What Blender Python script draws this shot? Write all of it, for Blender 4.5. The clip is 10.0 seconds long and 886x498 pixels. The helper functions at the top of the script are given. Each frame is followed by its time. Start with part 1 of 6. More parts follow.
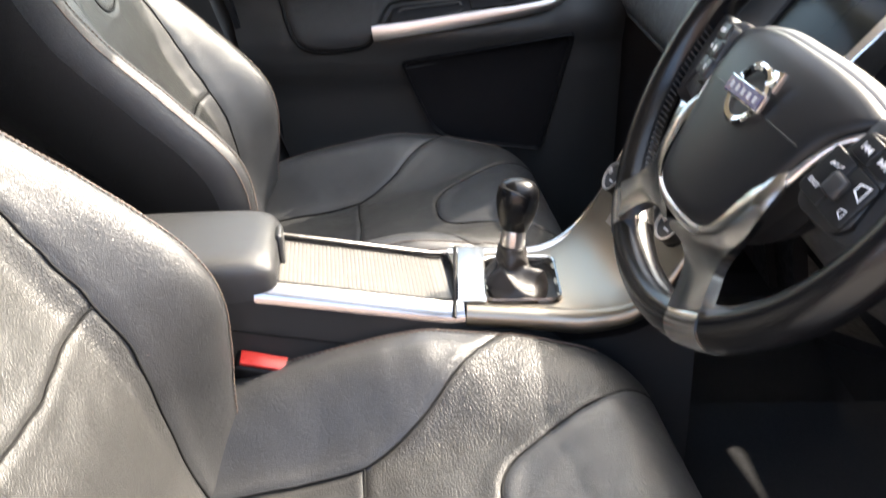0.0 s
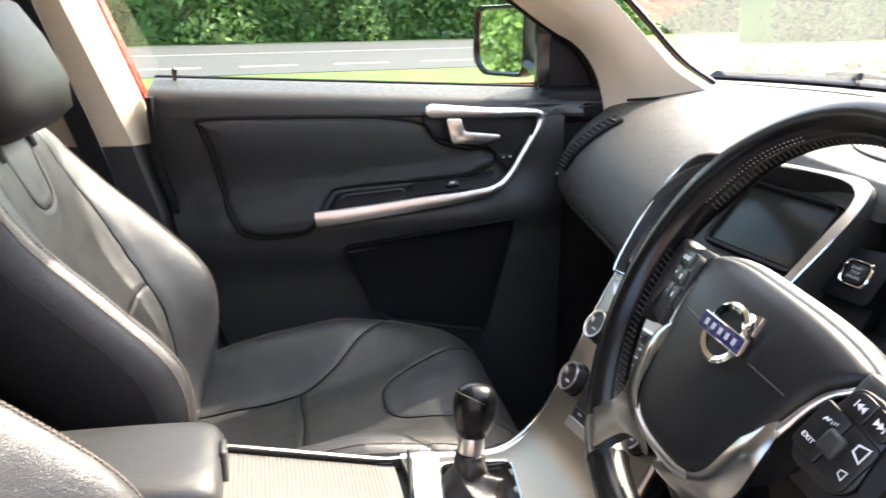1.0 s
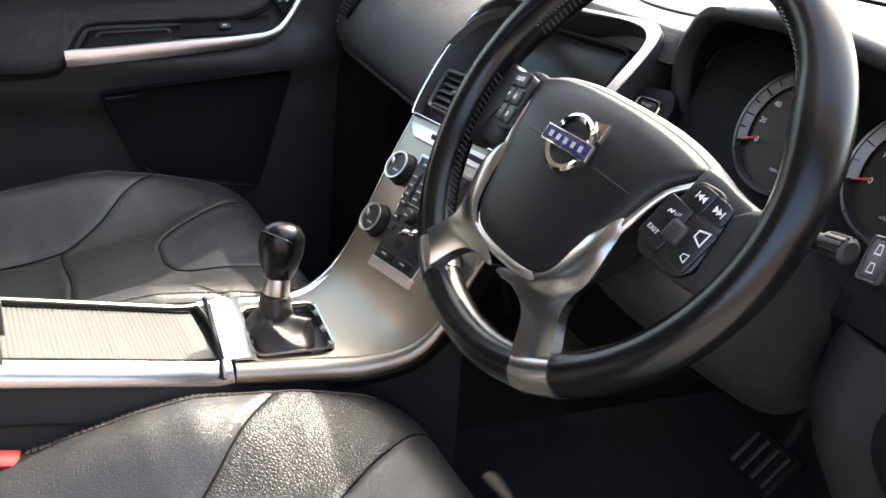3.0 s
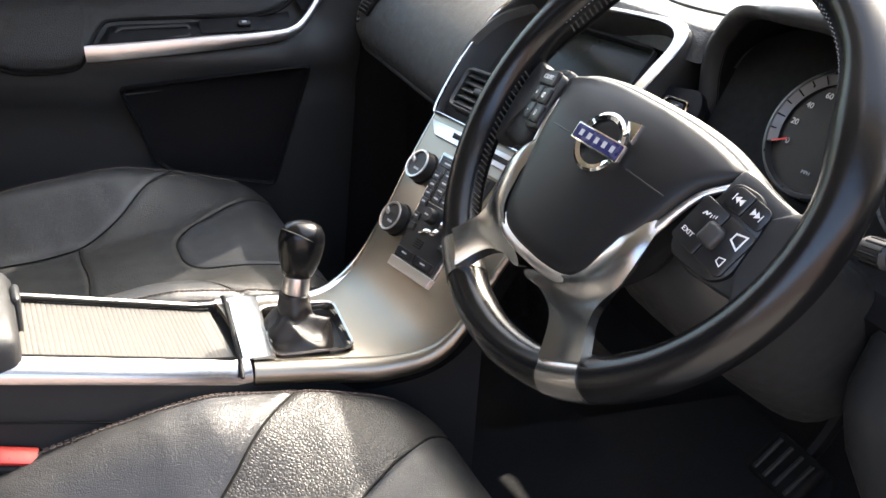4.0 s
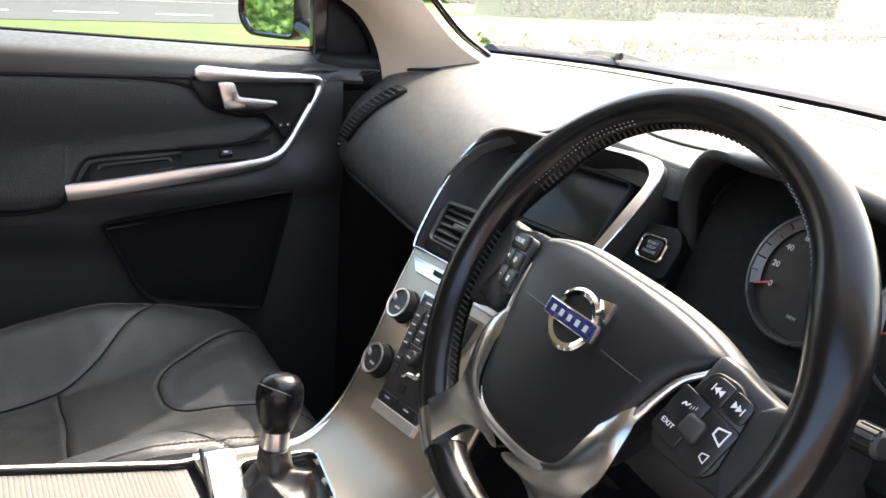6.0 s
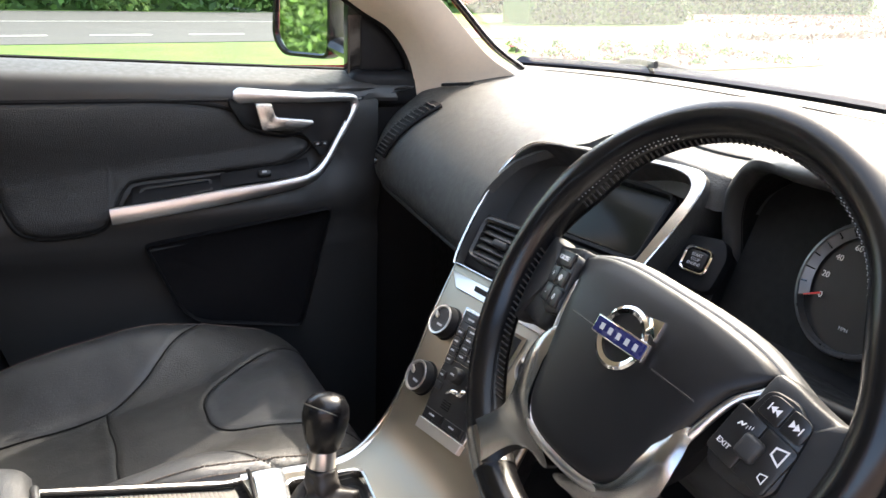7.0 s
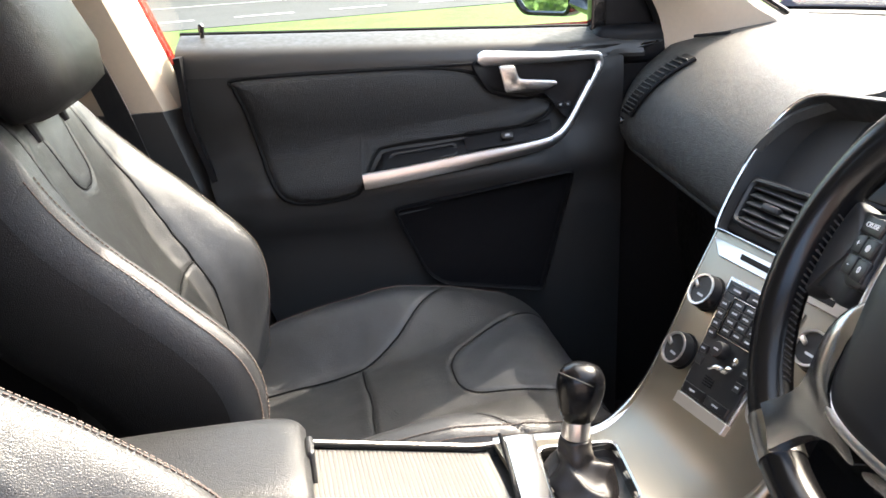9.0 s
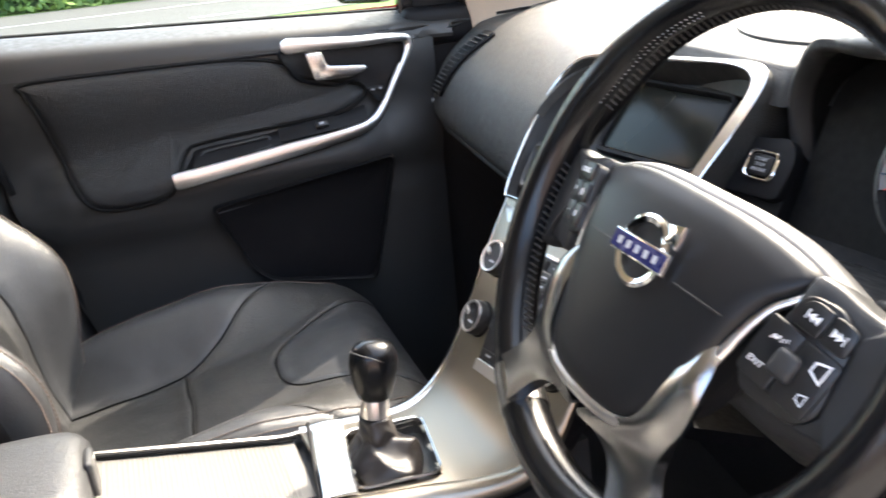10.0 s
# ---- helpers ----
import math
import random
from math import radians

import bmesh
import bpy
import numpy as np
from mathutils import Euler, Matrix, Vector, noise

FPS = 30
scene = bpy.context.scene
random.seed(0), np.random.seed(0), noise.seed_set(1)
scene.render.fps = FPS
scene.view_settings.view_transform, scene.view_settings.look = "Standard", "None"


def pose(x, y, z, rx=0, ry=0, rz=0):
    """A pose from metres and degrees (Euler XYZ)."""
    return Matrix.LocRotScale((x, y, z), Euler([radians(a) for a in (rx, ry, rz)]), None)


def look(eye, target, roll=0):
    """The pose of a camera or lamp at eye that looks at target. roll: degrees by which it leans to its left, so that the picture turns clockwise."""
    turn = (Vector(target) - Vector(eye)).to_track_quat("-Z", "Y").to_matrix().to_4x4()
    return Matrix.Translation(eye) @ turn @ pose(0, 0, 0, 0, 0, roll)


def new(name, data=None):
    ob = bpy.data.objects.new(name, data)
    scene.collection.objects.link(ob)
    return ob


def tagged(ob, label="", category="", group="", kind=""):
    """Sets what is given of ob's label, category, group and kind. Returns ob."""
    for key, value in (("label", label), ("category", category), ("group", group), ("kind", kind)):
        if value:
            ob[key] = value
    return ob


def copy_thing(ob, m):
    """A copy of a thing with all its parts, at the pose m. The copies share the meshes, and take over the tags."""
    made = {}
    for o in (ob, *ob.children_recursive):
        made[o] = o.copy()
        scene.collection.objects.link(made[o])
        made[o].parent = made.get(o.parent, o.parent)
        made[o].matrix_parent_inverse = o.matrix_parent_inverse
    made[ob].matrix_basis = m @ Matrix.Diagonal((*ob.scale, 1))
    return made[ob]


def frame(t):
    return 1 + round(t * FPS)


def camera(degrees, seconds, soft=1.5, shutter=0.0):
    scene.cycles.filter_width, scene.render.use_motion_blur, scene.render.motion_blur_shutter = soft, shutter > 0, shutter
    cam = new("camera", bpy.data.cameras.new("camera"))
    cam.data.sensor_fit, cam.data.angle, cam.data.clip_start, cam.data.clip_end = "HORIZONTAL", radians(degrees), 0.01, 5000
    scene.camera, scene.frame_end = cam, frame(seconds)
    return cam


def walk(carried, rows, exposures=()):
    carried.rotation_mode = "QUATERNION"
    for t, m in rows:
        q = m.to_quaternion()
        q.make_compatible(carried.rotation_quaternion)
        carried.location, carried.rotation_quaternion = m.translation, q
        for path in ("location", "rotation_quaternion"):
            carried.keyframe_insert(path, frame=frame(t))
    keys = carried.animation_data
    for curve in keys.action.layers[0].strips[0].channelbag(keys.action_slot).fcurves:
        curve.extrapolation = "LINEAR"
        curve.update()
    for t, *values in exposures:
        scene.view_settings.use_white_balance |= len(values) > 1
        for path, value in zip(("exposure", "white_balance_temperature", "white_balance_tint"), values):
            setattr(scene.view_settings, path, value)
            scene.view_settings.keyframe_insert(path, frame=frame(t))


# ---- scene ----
cam = camera(57.0, 10.0, shutter=0.2)
PATH = [
    (0, (0.027, -0.875, 1.241), (-0.019, 0.902, 0.326), -1.6),
    (0.5, (0.008, -0.844, 1.293), (-0.068, 1.029, 0.596), -0.6),
    (1, (-0.003, -0.826, 1.290), (0.136, 1.084, 0.712), -0.3),
    (1.5, (-0.017, -0.805, 1.268), (0.544, 1.031, 0.705), 3.2),
    (2, (-0.031, -0.811, 1.269), (0.758, 0.891, 0.574), 6.6),
    (2.5, (-0.067, -0.813, 1.246), (0.704, 0.848, 0.441), 6.9),
    (4, (-0.085, -0.796, 1.230), (0.636, 0.877, 0.406), 6.8),
    (4.5, (-0.085, -0.795, 1.240), (0.633, 0.887, 0.431), 6.8),
    (5, (-0.067, -0.789, 1.261), (0.671, 0.912, 0.512), 6.4),
    (5.5, (-0.053, -0.768, 1.278), (0.700, 0.955, 0.596), 5.2),
    (7, (-0.062, -0.755, 1.296), (0.596, 1.028, 0.673), 2.1),
    (7.5, (-0.066, -0.745, 1.296), (0.510, 1.064, 0.666), 1.9),
    (8, (-0.072, -0.728, 1.295), (0.361, 1.111, 0.638), 1.3),
    (8.5, (-0.076, -0.727, 1.298), (0.216, 1.129, 0.613), -0.3),
    (9, (-0.089, -0.720, 1.291), (0.032, 1.147, 0.583), -3.1),
    (9.5, (-0.051, -0.717, 1.283), (0.081, 1.147, 0.570), -5.0),
    (10, (0.023, -0.732, 1.257), (0.404, 1.092, 0.532), -5.4),
]
walk(cam, [(t, look(eye, target, roll)) for t, eye, target, roll in PATH], [(t, v, 7100, 11) for t, v in ((0, 3.45), (0.6, 3.34), (1.2, 3.37), (2.0, 3.10), (2.6, 3.20), (4.0, 3.36), (5.0, 3.42), (5.6, 3.30), (7.5, 3.22), (8.3, 3.27), (9.0, 3.42), (9.5, 3.62), (10, 3.64))])

# ---- light ----
SUN_AZ, SUN_EL = 37.0, 45.0     # degrees: from the car's nose towards its left side, and above the horizon
world = bpy.data.worlds.new("sky")
scene.world = world
world.use_nodes = True
_n = world.node_tree.nodes
_sky = _n.new("ShaderNodeTexSky")
_sky.sky_type, _sky.sun_disc = "NISHITA", False
_sky.sun_elevation, _sky.sun_rotation = radians(SUN_EL), radians(90 - SUN_AZ)
_sky.air_density, _sky.dust_density = 1.0, 3.5
world.node_tree.links.new(_sky.outputs[0], _n["Background"].inputs[0])
_n["Background"].inputs[1].default_value = 0.15
_sun = bpy.data.lights.new("sun", "SUN")
_sun.energy, _sun.angle, _sun.color = 1.4, radians(0.6), (1.0, 0.95, 0.88)
_to = Vector((math.cos(radians(SUN_EL)) * math.cos(radians(SUN_AZ)), math.cos(radians(SUN_EL)) * math.sin(radians(SUN_AZ)), math.sin(radians(SUN_EL))))
new("sun", _sun).matrix_world = look(_to * 50, (0, 0, 0))

# ---- tools ----
def thing(name, at, label, category, group="", kind=""):
    ob = new(name)
    ob.location = at
    ob.empty_display_size = 0.05
    return tagged(ob, label, category, group, kind)


def part(name, data, material, parent=None, label="", angle=35):
    """Links a bmesh or (verts, faces), given in world places, as one mesh object under a thing or part."""
    me = bpy.data.meshes.new(name)
    if isinstance(data, tuple):
        me.from_pydata([tuple(map(float, v)) for v in data[0]], [], [tuple(int(i) for i in f) for f in data[1]])
        bm = bmesh.new()
        bm.from_mesh(me)
    else:
        bm = data
    bmesh.ops.recalc_face_normals(bm, faces=bm.faces)
    bm.to_mesh(me)
    bm.free()
    me.polygons.foreach_set("use_smooth", [True] * len(me.polygons))
    me.set_sharp_from_angle(angle=radians(angle))
    me.materials.append(material)
    ob = new(name, me)
    if parent:
        ob.parent = parent
        if parent.type == "EMPTY":
            ob.matrix_parent_inverse = parent.matrix_basis.inverted()
    if label:
        ob["label"] = label
    return ob


def crv(points, n=8, closed=False):
    """A smooth line through the points, n steps to each stretch."""
    p = np.array(points, float)
    m = len(p)
    out = []
    for i in range(m if closed else m - 1):
        if closed:
            a, b, c, d = p[(i - 1) % m], p[i], p[(i + 1) % m], p[(i + 2) % m]
        else:
            b, c = p[i], p[i + 1]
            a = p[i - 1] if i else 2 * b - c
            d = p[i + 2] if i + 2 < m else 2 * c - b
        for k in range(n):
            t = k / n
            out.append(0.5 * ((2 * b) + (c - a) * t + (2 * a - 5 * b + 4 * c - d) * t * t + (3 * b - a - 3 * c + d) * t ** 3))
    if not closed:
        out.append(p[-1])
    return np.array(out)


def interp(t, pts):
    """Smooth value at t through (t, value) pairs."""
    xs, ys = zip(*pts)
    i = int(np.clip(np.searchsorted(xs, t) - 1, 0, len(xs) - 2))
    u = min(1.0, max(0.0, (t - xs[i]) / (xs[i + 1] - xs[i])))
    m = []
    for k in (i, i + 1):
        lo, hi = max(k - 1, 0), min(k + 1, len(xs) - 1)
        m.append((ys[hi] - ys[lo]) / (xs[hi] - xs[lo]) * (xs[i + 1] - xs[i]))
    return (2 * u ** 3 - 3 * u * u + 1) * ys[i] + (u ** 3 - 2 * u * u + u) * m[0] + (3 * u * u - 2 * u ** 3) * ys[i + 1] + (u ** 3 - u * u) * m[1]


def grid(p, close_u=False, close_v=False, caps=False):
    """Verts and faces of a net of points p[u][v]."""
    p = np.array(p, float)
    nu, nv = p.shape[:2]
    faces = []
    for i in range(nu if close_u else nu - 1):
        for j in range(nv if close_v else nv - 1):
            a, b = (i + 1) % nu, (j + 1) % nv
            faces.append((i * nv + j, a * nv + j, a * nv + b, i * nv + b))
    if caps:
        faces.append(tuple(range(nv))[::-1])
        faces.append(tuple((nu - 1) * nv + j for j in range(nv)))
    return p.reshape(-1, 3), faces


def sheet(p, thick):
    """A net of points with thickness, behind its face (by u x v)."""
    p = np.array(p, float)
    du, dv = np.gradient(p, axis=0), np.gradient(p, axis=1)
    nrm = np.cross(du, dv)
    nrm /= np.linalg.norm(nrm, axis=2)[..., None] + 1e-12
    q = p - nrm * thick
    nu, nv = p.shape[:2]
    v1, f1 = grid(p)
    v2, f2 = grid(q)
    k = nu * nv
    faces = list(f1) + [tuple(i + k for i in f[::-1]) for f in f2]
    rim = [(i, 0) for i in range(nu)] + [(nu - 1, j) for j in range(1, nv)] + [(i, nv - 1) for i in range(nu - 2, -1, -1)] + [(0, j) for j in range(nv - 2, 0, -1)]
    ids = [i * nv + j for i, j in rim]
    for a, b in zip(ids, ids[1:] + ids[:1]):
        faces.append((a, b, b + k, a + k))
    return np.vstack([v1, v2]), faces


def tube(path, r, n=12, closed=False, flat=1.0, up=None):
    """A round bar along a path; r a number or one for each point; flat squeezes it along the frame's second axis."""
    p = np.array(path, float)
    m = len(p)
    r = np.full(m, r) if np.isscalar(r) else np.array(r, float)
    tan = np.gradient(p, axis=0) if not closed else np.roll(p, -1, 0) - np.roll(p, 1, 0)
    tan /= np.linalg.norm(tan, axis=1)[:, None]
    ref = np.array(up if up is not None else ((0, 0, 1) if abs(tan[0][2]) < 0.9 else (1, 0, 0)), float)
    rings = []
    a = np.cross(tan[0], ref)
    for i in range(m):
        if up is not None:
            a = np.cross(tan[i], ref)
        a = a - tan[i] * (a @ tan[i])
        a /= np.linalg.norm(a)
        b = np.cross(tan[i], a)
        th = np.linspace(0, 2 * np.pi, n, endpoint=False)
        rings.append(p[i] + r[i] * (np.cos(th)[:, None] * a + flat * np.sin(th)[:, None] * b))
    return grid(rings, closed, True, not closed)


def rpoly(pts, r, n=5):
    """A polygon with rounded corners; r a number or one for each corner."""
    pts = [np.array(q, float) for q in pts]
    m = len(pts)
    out = []
    for i in range(m):
        a, b, c = pts[i - 1], pts[i], pts[(i + 1) % m]
        rr = r if np.isscalar(r) else r[i]
        u, v = (a - b), (c - b)
        lu, lv = np.linalg.norm(u), np.linalg.norm(v)
        u, v = u / lu, v / lv
        d = min(rr, lu * 0.48, lv * 0.48)
        p0, p1 = b + u * d, b + v * d
        for k in range(n + 1):
            t = k / n
            out.append((1 - t) ** 2 * p0 + 2 * t * (1 - t) * b + t * t * p1)
    return out


def plate(outline, m, depth, bevel=0.0, seg=2):
    """A flat piece with the outline (x, y), from z = 0 to depth, its front edges bevelled, set by the pose m."""
    bm = bmesh.new()
    vs = [bm.verts.new((float(x), float(y), 0)) for x, y in outline]
    f = bm.faces.new(vs)
    top = bmesh.ops.extrude_face_region(bm, geom=[f])
    tv = [g for g in top["geom"] if isinstance(g, bmesh.types.BMVert)]
    bmesh.ops.translate(bm, verts=tv, vec=(0, 0, depth))
    if bevel:
        s = set(tv)
        bmesh.ops.bevel(bm, geom=[e for e in bm.edges if e.verts[0] in s and e.verts[1] in s], offset=bevel, segments=seg, profile=0.5, affect="EDGES", clamp_overlap=True)
    bm.transform(m)
    return bm


def ring(outline, inner, m, depth, bevel=0.0):
    """A flat frame between two outlines with as many points each."""
    o, i = np.array(outline, float), np.array(inner, float)
    k = len(o)
    b = bevel
    c = o.mean(0)
    shrink = lambda q, d: q + (c - q) / np.linalg.norm(c - q, axis=1)[:, None] * d
    rows = [np.c_[o, np.zeros(k)], np.c_[o, np.full(k, depth - b)], np.c_[shrink(o, b), np.full(k, depth)], np.c_[shrink(i, -b), np.full(k, depth)], np.c_[i, np.full(k, depth - b)], np.c_[i, np.zeros(k)]]
    v, f = grid(np.array(rows), True, True)
    return np.array([m @ Vector(q) for q in v]), f


def rbox(c, size, r=0.005, seg=2, m=None):
    bm = bmesh.new()
    bmesh.ops.create_cube(bm, size=1)
    bmesh.ops.scale(bm, vec=size, verts=bm.verts)
    if r:
        bmesh.ops.bevel(bm, geom=list(bm.edges), offset=r, segments=seg, profile=0.5, affect="EDGES", clamp_overlap=True)
    bm.transform((m or Matrix.Identity(4)) @ Matrix.Translation(c) if m else Matrix.Translation(c))
    return bm


def lathe(profile, m, n=32, caps=True):
    """A turned piece: (radius, height) pairs round the local z axis."""
    th = np.linspace(0, 2 * np.pi, n, endpoint=False)
    rows = [[m @ Vector((max(r, 1e-5) * math.cos(a), max(r, 1e-5) * math.sin(a), z)) for a in th] for r, z in profile]
    return grid(np.array(rows), False, True, caps)


def ellipse(a, b, n=32, cx=0, cy=0):
    return [(cx + a * math.cos(t), cy + b * math.sin(t)) for t in np.linspace(0, 2 * math.pi, n, endpoint=False)]


def axes(at, x, z):
    """A pose with its origin at a place, its x axis along x and its z axis nearest to z."""
    x, z = Vector(x).normalized(), Vector(z)
    y = z.cross(x).normalized()
    z = x.cross(y)
    return Matrix(((x.x, y.x, z.x, at[0]), (x.y, y.y, z.y, at[1]), (x.z, y.z, z.z, at[2]), (0, 0, 0, 1)))


def join(*datas):
    vs, fs, k = [], [], 0
    for v, f in datas:
        vs.append(np.array(v, float))
        fs += [tuple(i + k for i in q) for q in f]
        k += len(v)
    return np.vstack(vs), fs


def writing(name, text, size, m, material, parent, depth=0.0003, label=""):
    """Letters in the built-in font, centred on the pose m."""
    cu = bpy.data.curves.new("letters", "FONT")
    cu.body, cu.size, cu.extrude, cu.align_x, cu.align_y, cu.resolution_u = text, size, depth, "CENTER", "CENTER", 3
    tmp = new("letters", cu)
    bpy.context.view_layer.update()
    me = bpy.data.meshes.new_from_object(tmp)
    bpy.data.objects.remove(tmp)
    bm = bmesh.new()
    bm.from_mesh(me)
    bpy.data.meshes.remove(me)
    bm.transform(m)
    return part(name, bm, material, parent, label)


# ---- materials ----
def surface(name, colour, rough=0.5, metal=0.0, vary=0.15, scale=40.0, bump=0.0, grain=600.0, cells=False, coat=0.0, stretch=(1, 1, 1), rough_vary=0.1, spec=0.5, sheen=0.0, crease=0.0):
    """A surface with stains at two scales, uneven gloss and fine relief (cells: leather-like grain)."""
    mt = bpy.data.materials.new(name)
    mt.use_nodes = True
    t = mt.node_tree
    n, ln = t.nodes, t.links
    b = n["Principled BSDF"]
    b.inputs["Metallic"].default_value = metal
    b.inputs["Specular IOR Level"].default_value = spec
    b.inputs["Coat Weight"].default_value = coat
    b.inputs["Coat Roughness"].default_value = 0.06
    if sheen:
        b.inputs["Sheen Weight"].default_value = sheen
    co = n.new("ShaderNodeTexCoord")
    mp = n.new("ShaderNodeMapping")
    mp.inputs["Scale"].default_value = stretch
    ln.new(co.outputs["Object"], mp.inputs["Vector"])

    def noise_node(sc, detail=4.0):
        q = n.new("ShaderNodeTexNoise")
        q.inputs["Scale"].default_value, q.inputs["Detail"].default_value = sc, detail
        ln.new(mp.outputs[0], q.inputs["Vector"])
        return q
    big, small = noise_node(scale * 0.2), noise_node(scale * 3.0)
    mix = n.new("ShaderNodeMath")
    mix.operation = "ADD"
    ln.new(big.outputs[0], mix.inputs[0])
    ln.new(small.outputs[0], mix.inputs[1])
    ramp = n.new("ShaderNodeMapRange")
    ramp.inputs["From Min"].default_value, ramp.inputs["From Max"].default_value = 0.6, 1.4
    ramp.inputs["To Min"].default_value, ramp.inputs["To Max"].default_value = 1 - vary, 1 + vary
    ln.new(mix.outputs[0], ramp.inputs["Value"])
    mul = n.new("ShaderNodeVectorMath")
    mul.operation = "SCALE"
    mul.inputs[0].default_value = colour
    ln.new(ramp.outputs[0], mul.inputs["Scale"])
    ln.new(mul.outputs[0], b.inputs["Base Color"])
    rr = n.new("ShaderNodeMapRange")
    rr.inputs["From Min"].default_value, rr.inputs["From Max"].default_value = 0.3, 0.7
    rr.inputs["To Min"].default_value, rr.inputs["To Max"].default_value = max(0.02, rough - rough_vary), min(1, rough + rough_vary)
    ln.new(small.outputs[0], rr.inputs["Value"])
    ln.new(rr.outputs[0], b.inputs["Roughness"])
    if bump:
        if cells:
            g = n.new("ShaderNodeTexVoronoi")
            g.feature = "DISTANCE_TO_EDGE"
            g.inputs["Scale"].default_value = grain
            ln.new(mp.outputs[0], g.inputs["Vector"])
            soft = n.new("ShaderNodeMapRange")
            soft.inputs["From Max"].default_value = 0.25
            ln.new(g.outputs["Distance"], soft.inputs["Value"])
            wave = noise_node(grain * 0.12, 3.0)
            add = n.new("ShaderNodeMath")
            add.operation = "MULTIPLY_ADD"
            ln.new(wave.outputs[0], add.inputs[0])
            add.inputs[1].default_value = 0.5
            ln.new(soft.outputs[0], add.inputs[2])
            h = add.outputs[0]
            if crease:
                fold = noise_node(55.0, 2.0)
                fold.inputs["Distortion"].default_value = 1.2
                gap = n.new("ShaderNodeMath")
                gap.operation = "SUBTRACT"
                ln.new(fold.outputs[0], gap.inputs[0])
                gap.inputs[1].default_value = 0.5
                mag = n.new("ShaderNodeMath")
                mag.operation = "ABSOLUTE"
                ln.new(gap.outputs[0], mag.inputs[0])
                vee = n.new("ShaderNodeMapRange")
                vee.inputs["From Max"].default_value, vee.inputs["To Max"].default_value = 0.05, crease
                ln.new(mag.outputs[0], vee.inputs["Value"])
                tot = n.new("ShaderNodeMath")
                ln.new(h, tot.inputs[0])
                ln.new(vee.outputs[0], tot.inputs[1])
                h = tot.outputs[0]
        else:
            h = noise_node(grain, 3.0).outputs[0]
        bp = n.new("ShaderNodeBump")
        bp.inputs["Strength"].default_value, bp.inputs["Distance"].default_value = 1.0, bump
        ln.new(h, bp.inputs["Height"])
        ln.new(bp.outputs[0], b.inputs["Normal"])
    return mt


LEATHER = surface("black_leather", (0.031, 0.031, 0.0305), 0.42, vary=0.12, bump=0.00022, grain=330, cells=True, scale=25, spec=0.45, rough_vary=0.03, crease=0.5)
DOOR_LEATHER = surface("door_leather", (0.014, 0.014, 0.0145), 0.38, vary=0.12, bump=0.00045, grain=380, cells=True, scale=25, spec=0.45, rough_vary=0.03)
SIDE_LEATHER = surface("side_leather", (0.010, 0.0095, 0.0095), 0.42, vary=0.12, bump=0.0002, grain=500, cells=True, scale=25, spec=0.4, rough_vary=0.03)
THIGH_LEATHER = surface("creased_leather", (0.028, 0.0275, 0.026), 0.42, vary=0.15, bump=0.00030, grain=300, cells=True, scale=25, spec=0.55, rough_vary=0.04, crease=0.4)
LEATHER_SMOOTH = surface("smooth_leather", (0.034, 0.035, 0.0365), 0.35, vary=0.12, bump=0.00016, grain=520, cells=True, scale=25, spec=0.6, rough_vary=0.03, crease=0.6)
WHEEL_LEATHER = surface("wheel_leather", (0.0042, 0.0041, 0.0046), 0.25, vary=0.10, scale=15, rough_vary=0.015, spec=0.38)
PLASTIC = surface("soft_black_plastic", (0.0265, 0.0265, 0.0265), 0.46, vary=0.12, bump=0.00010, grain=1400, scale=30, spec=0.36)
AIRBAG = surface("airbag_skin", (0.008, 0.008, 0.0085), 0.42, vary=0.08, bump=0.00004, grain=1500, scale=30, rough_vary=0.01, spec=0.30)
# the airbag skin's black made paler and shinier, for sun glint on the shoulder
HUB_LIT = surface("hub_plastic_lit", (0.034, 0.034, 0.034), 0.44, vary=0.08, scale=30, rough_vary=0.01, spec=0.9)
PLASTIC_DARK = surface("dark_plastic", (0.0065, 0.0065, 0.0075), 0.55, vary=0.12, bump=0.0001, grain=1400, scale=30, spec=0.2)
DASH = surface("dash_skin", (0.038, 0.037, 0.034), 0.48, vary=0.12, bump=0.00045, grain=420, cells=True, scale=30)
LEDGE = surface("ledge_skin", (0.040, 0.040, 0.039), 0.50, vary=0.08, bump=0.00008, grain=900, scale=30)
ALU = surface("brushed_aluminium", (0.31, 0.275, 0.222), 0.37, metal=1.0, vary=0.03, bump=0.00002, grain=700, stretch=(1, 0.05, 1), scale=60, rough_vary=0.03)
TRIM = surface("silver_trim", (0.60, 0.58, 0.56), 0.20, metal=1.0, vary=0.02, scale=30, rough_vary=0.012)
SATIN = surface("satin_silver", (0.46, 0.45, 0.44), 0.24, metal=1.0, vary=0.02, scale=30, rough_vary=0.012)
CHROME = surface("chrome", (0.88, 0.88, 0.88), 0.07, metal=1.0, vary=0.02, rough_vary=0.01)
HANDLE = surface("handle_metal", (0.66, 0.64, 0.63), 0.30, metal=1.0, vary=0.02, scale=30, rough_vary=0.02)
GLOSS = surface("gloss_black", (0.008, 0.008, 0.009), 0.14, vary=0.1, rough_vary=0.05)
BUTTON = surface("button_black", (0.007, 0.007, 0.0075), 0.40, vary=0.1)
SCREEN = surface("screen_glass", (0.010, 0.011, 0.009), 0.22, vary=0.05, rough_vary=0.03, spec=0.15)
BEIGE = surface("beige_trim", (0.66, 0.55, 0.43), 0.75, vary=0.06, bump=0.0002, grain=900)
LINING = surface("beige_lining", (0.66, 0.58, 0.48), 0.9, vary=0.05, bump=0.0004, grain=1200)
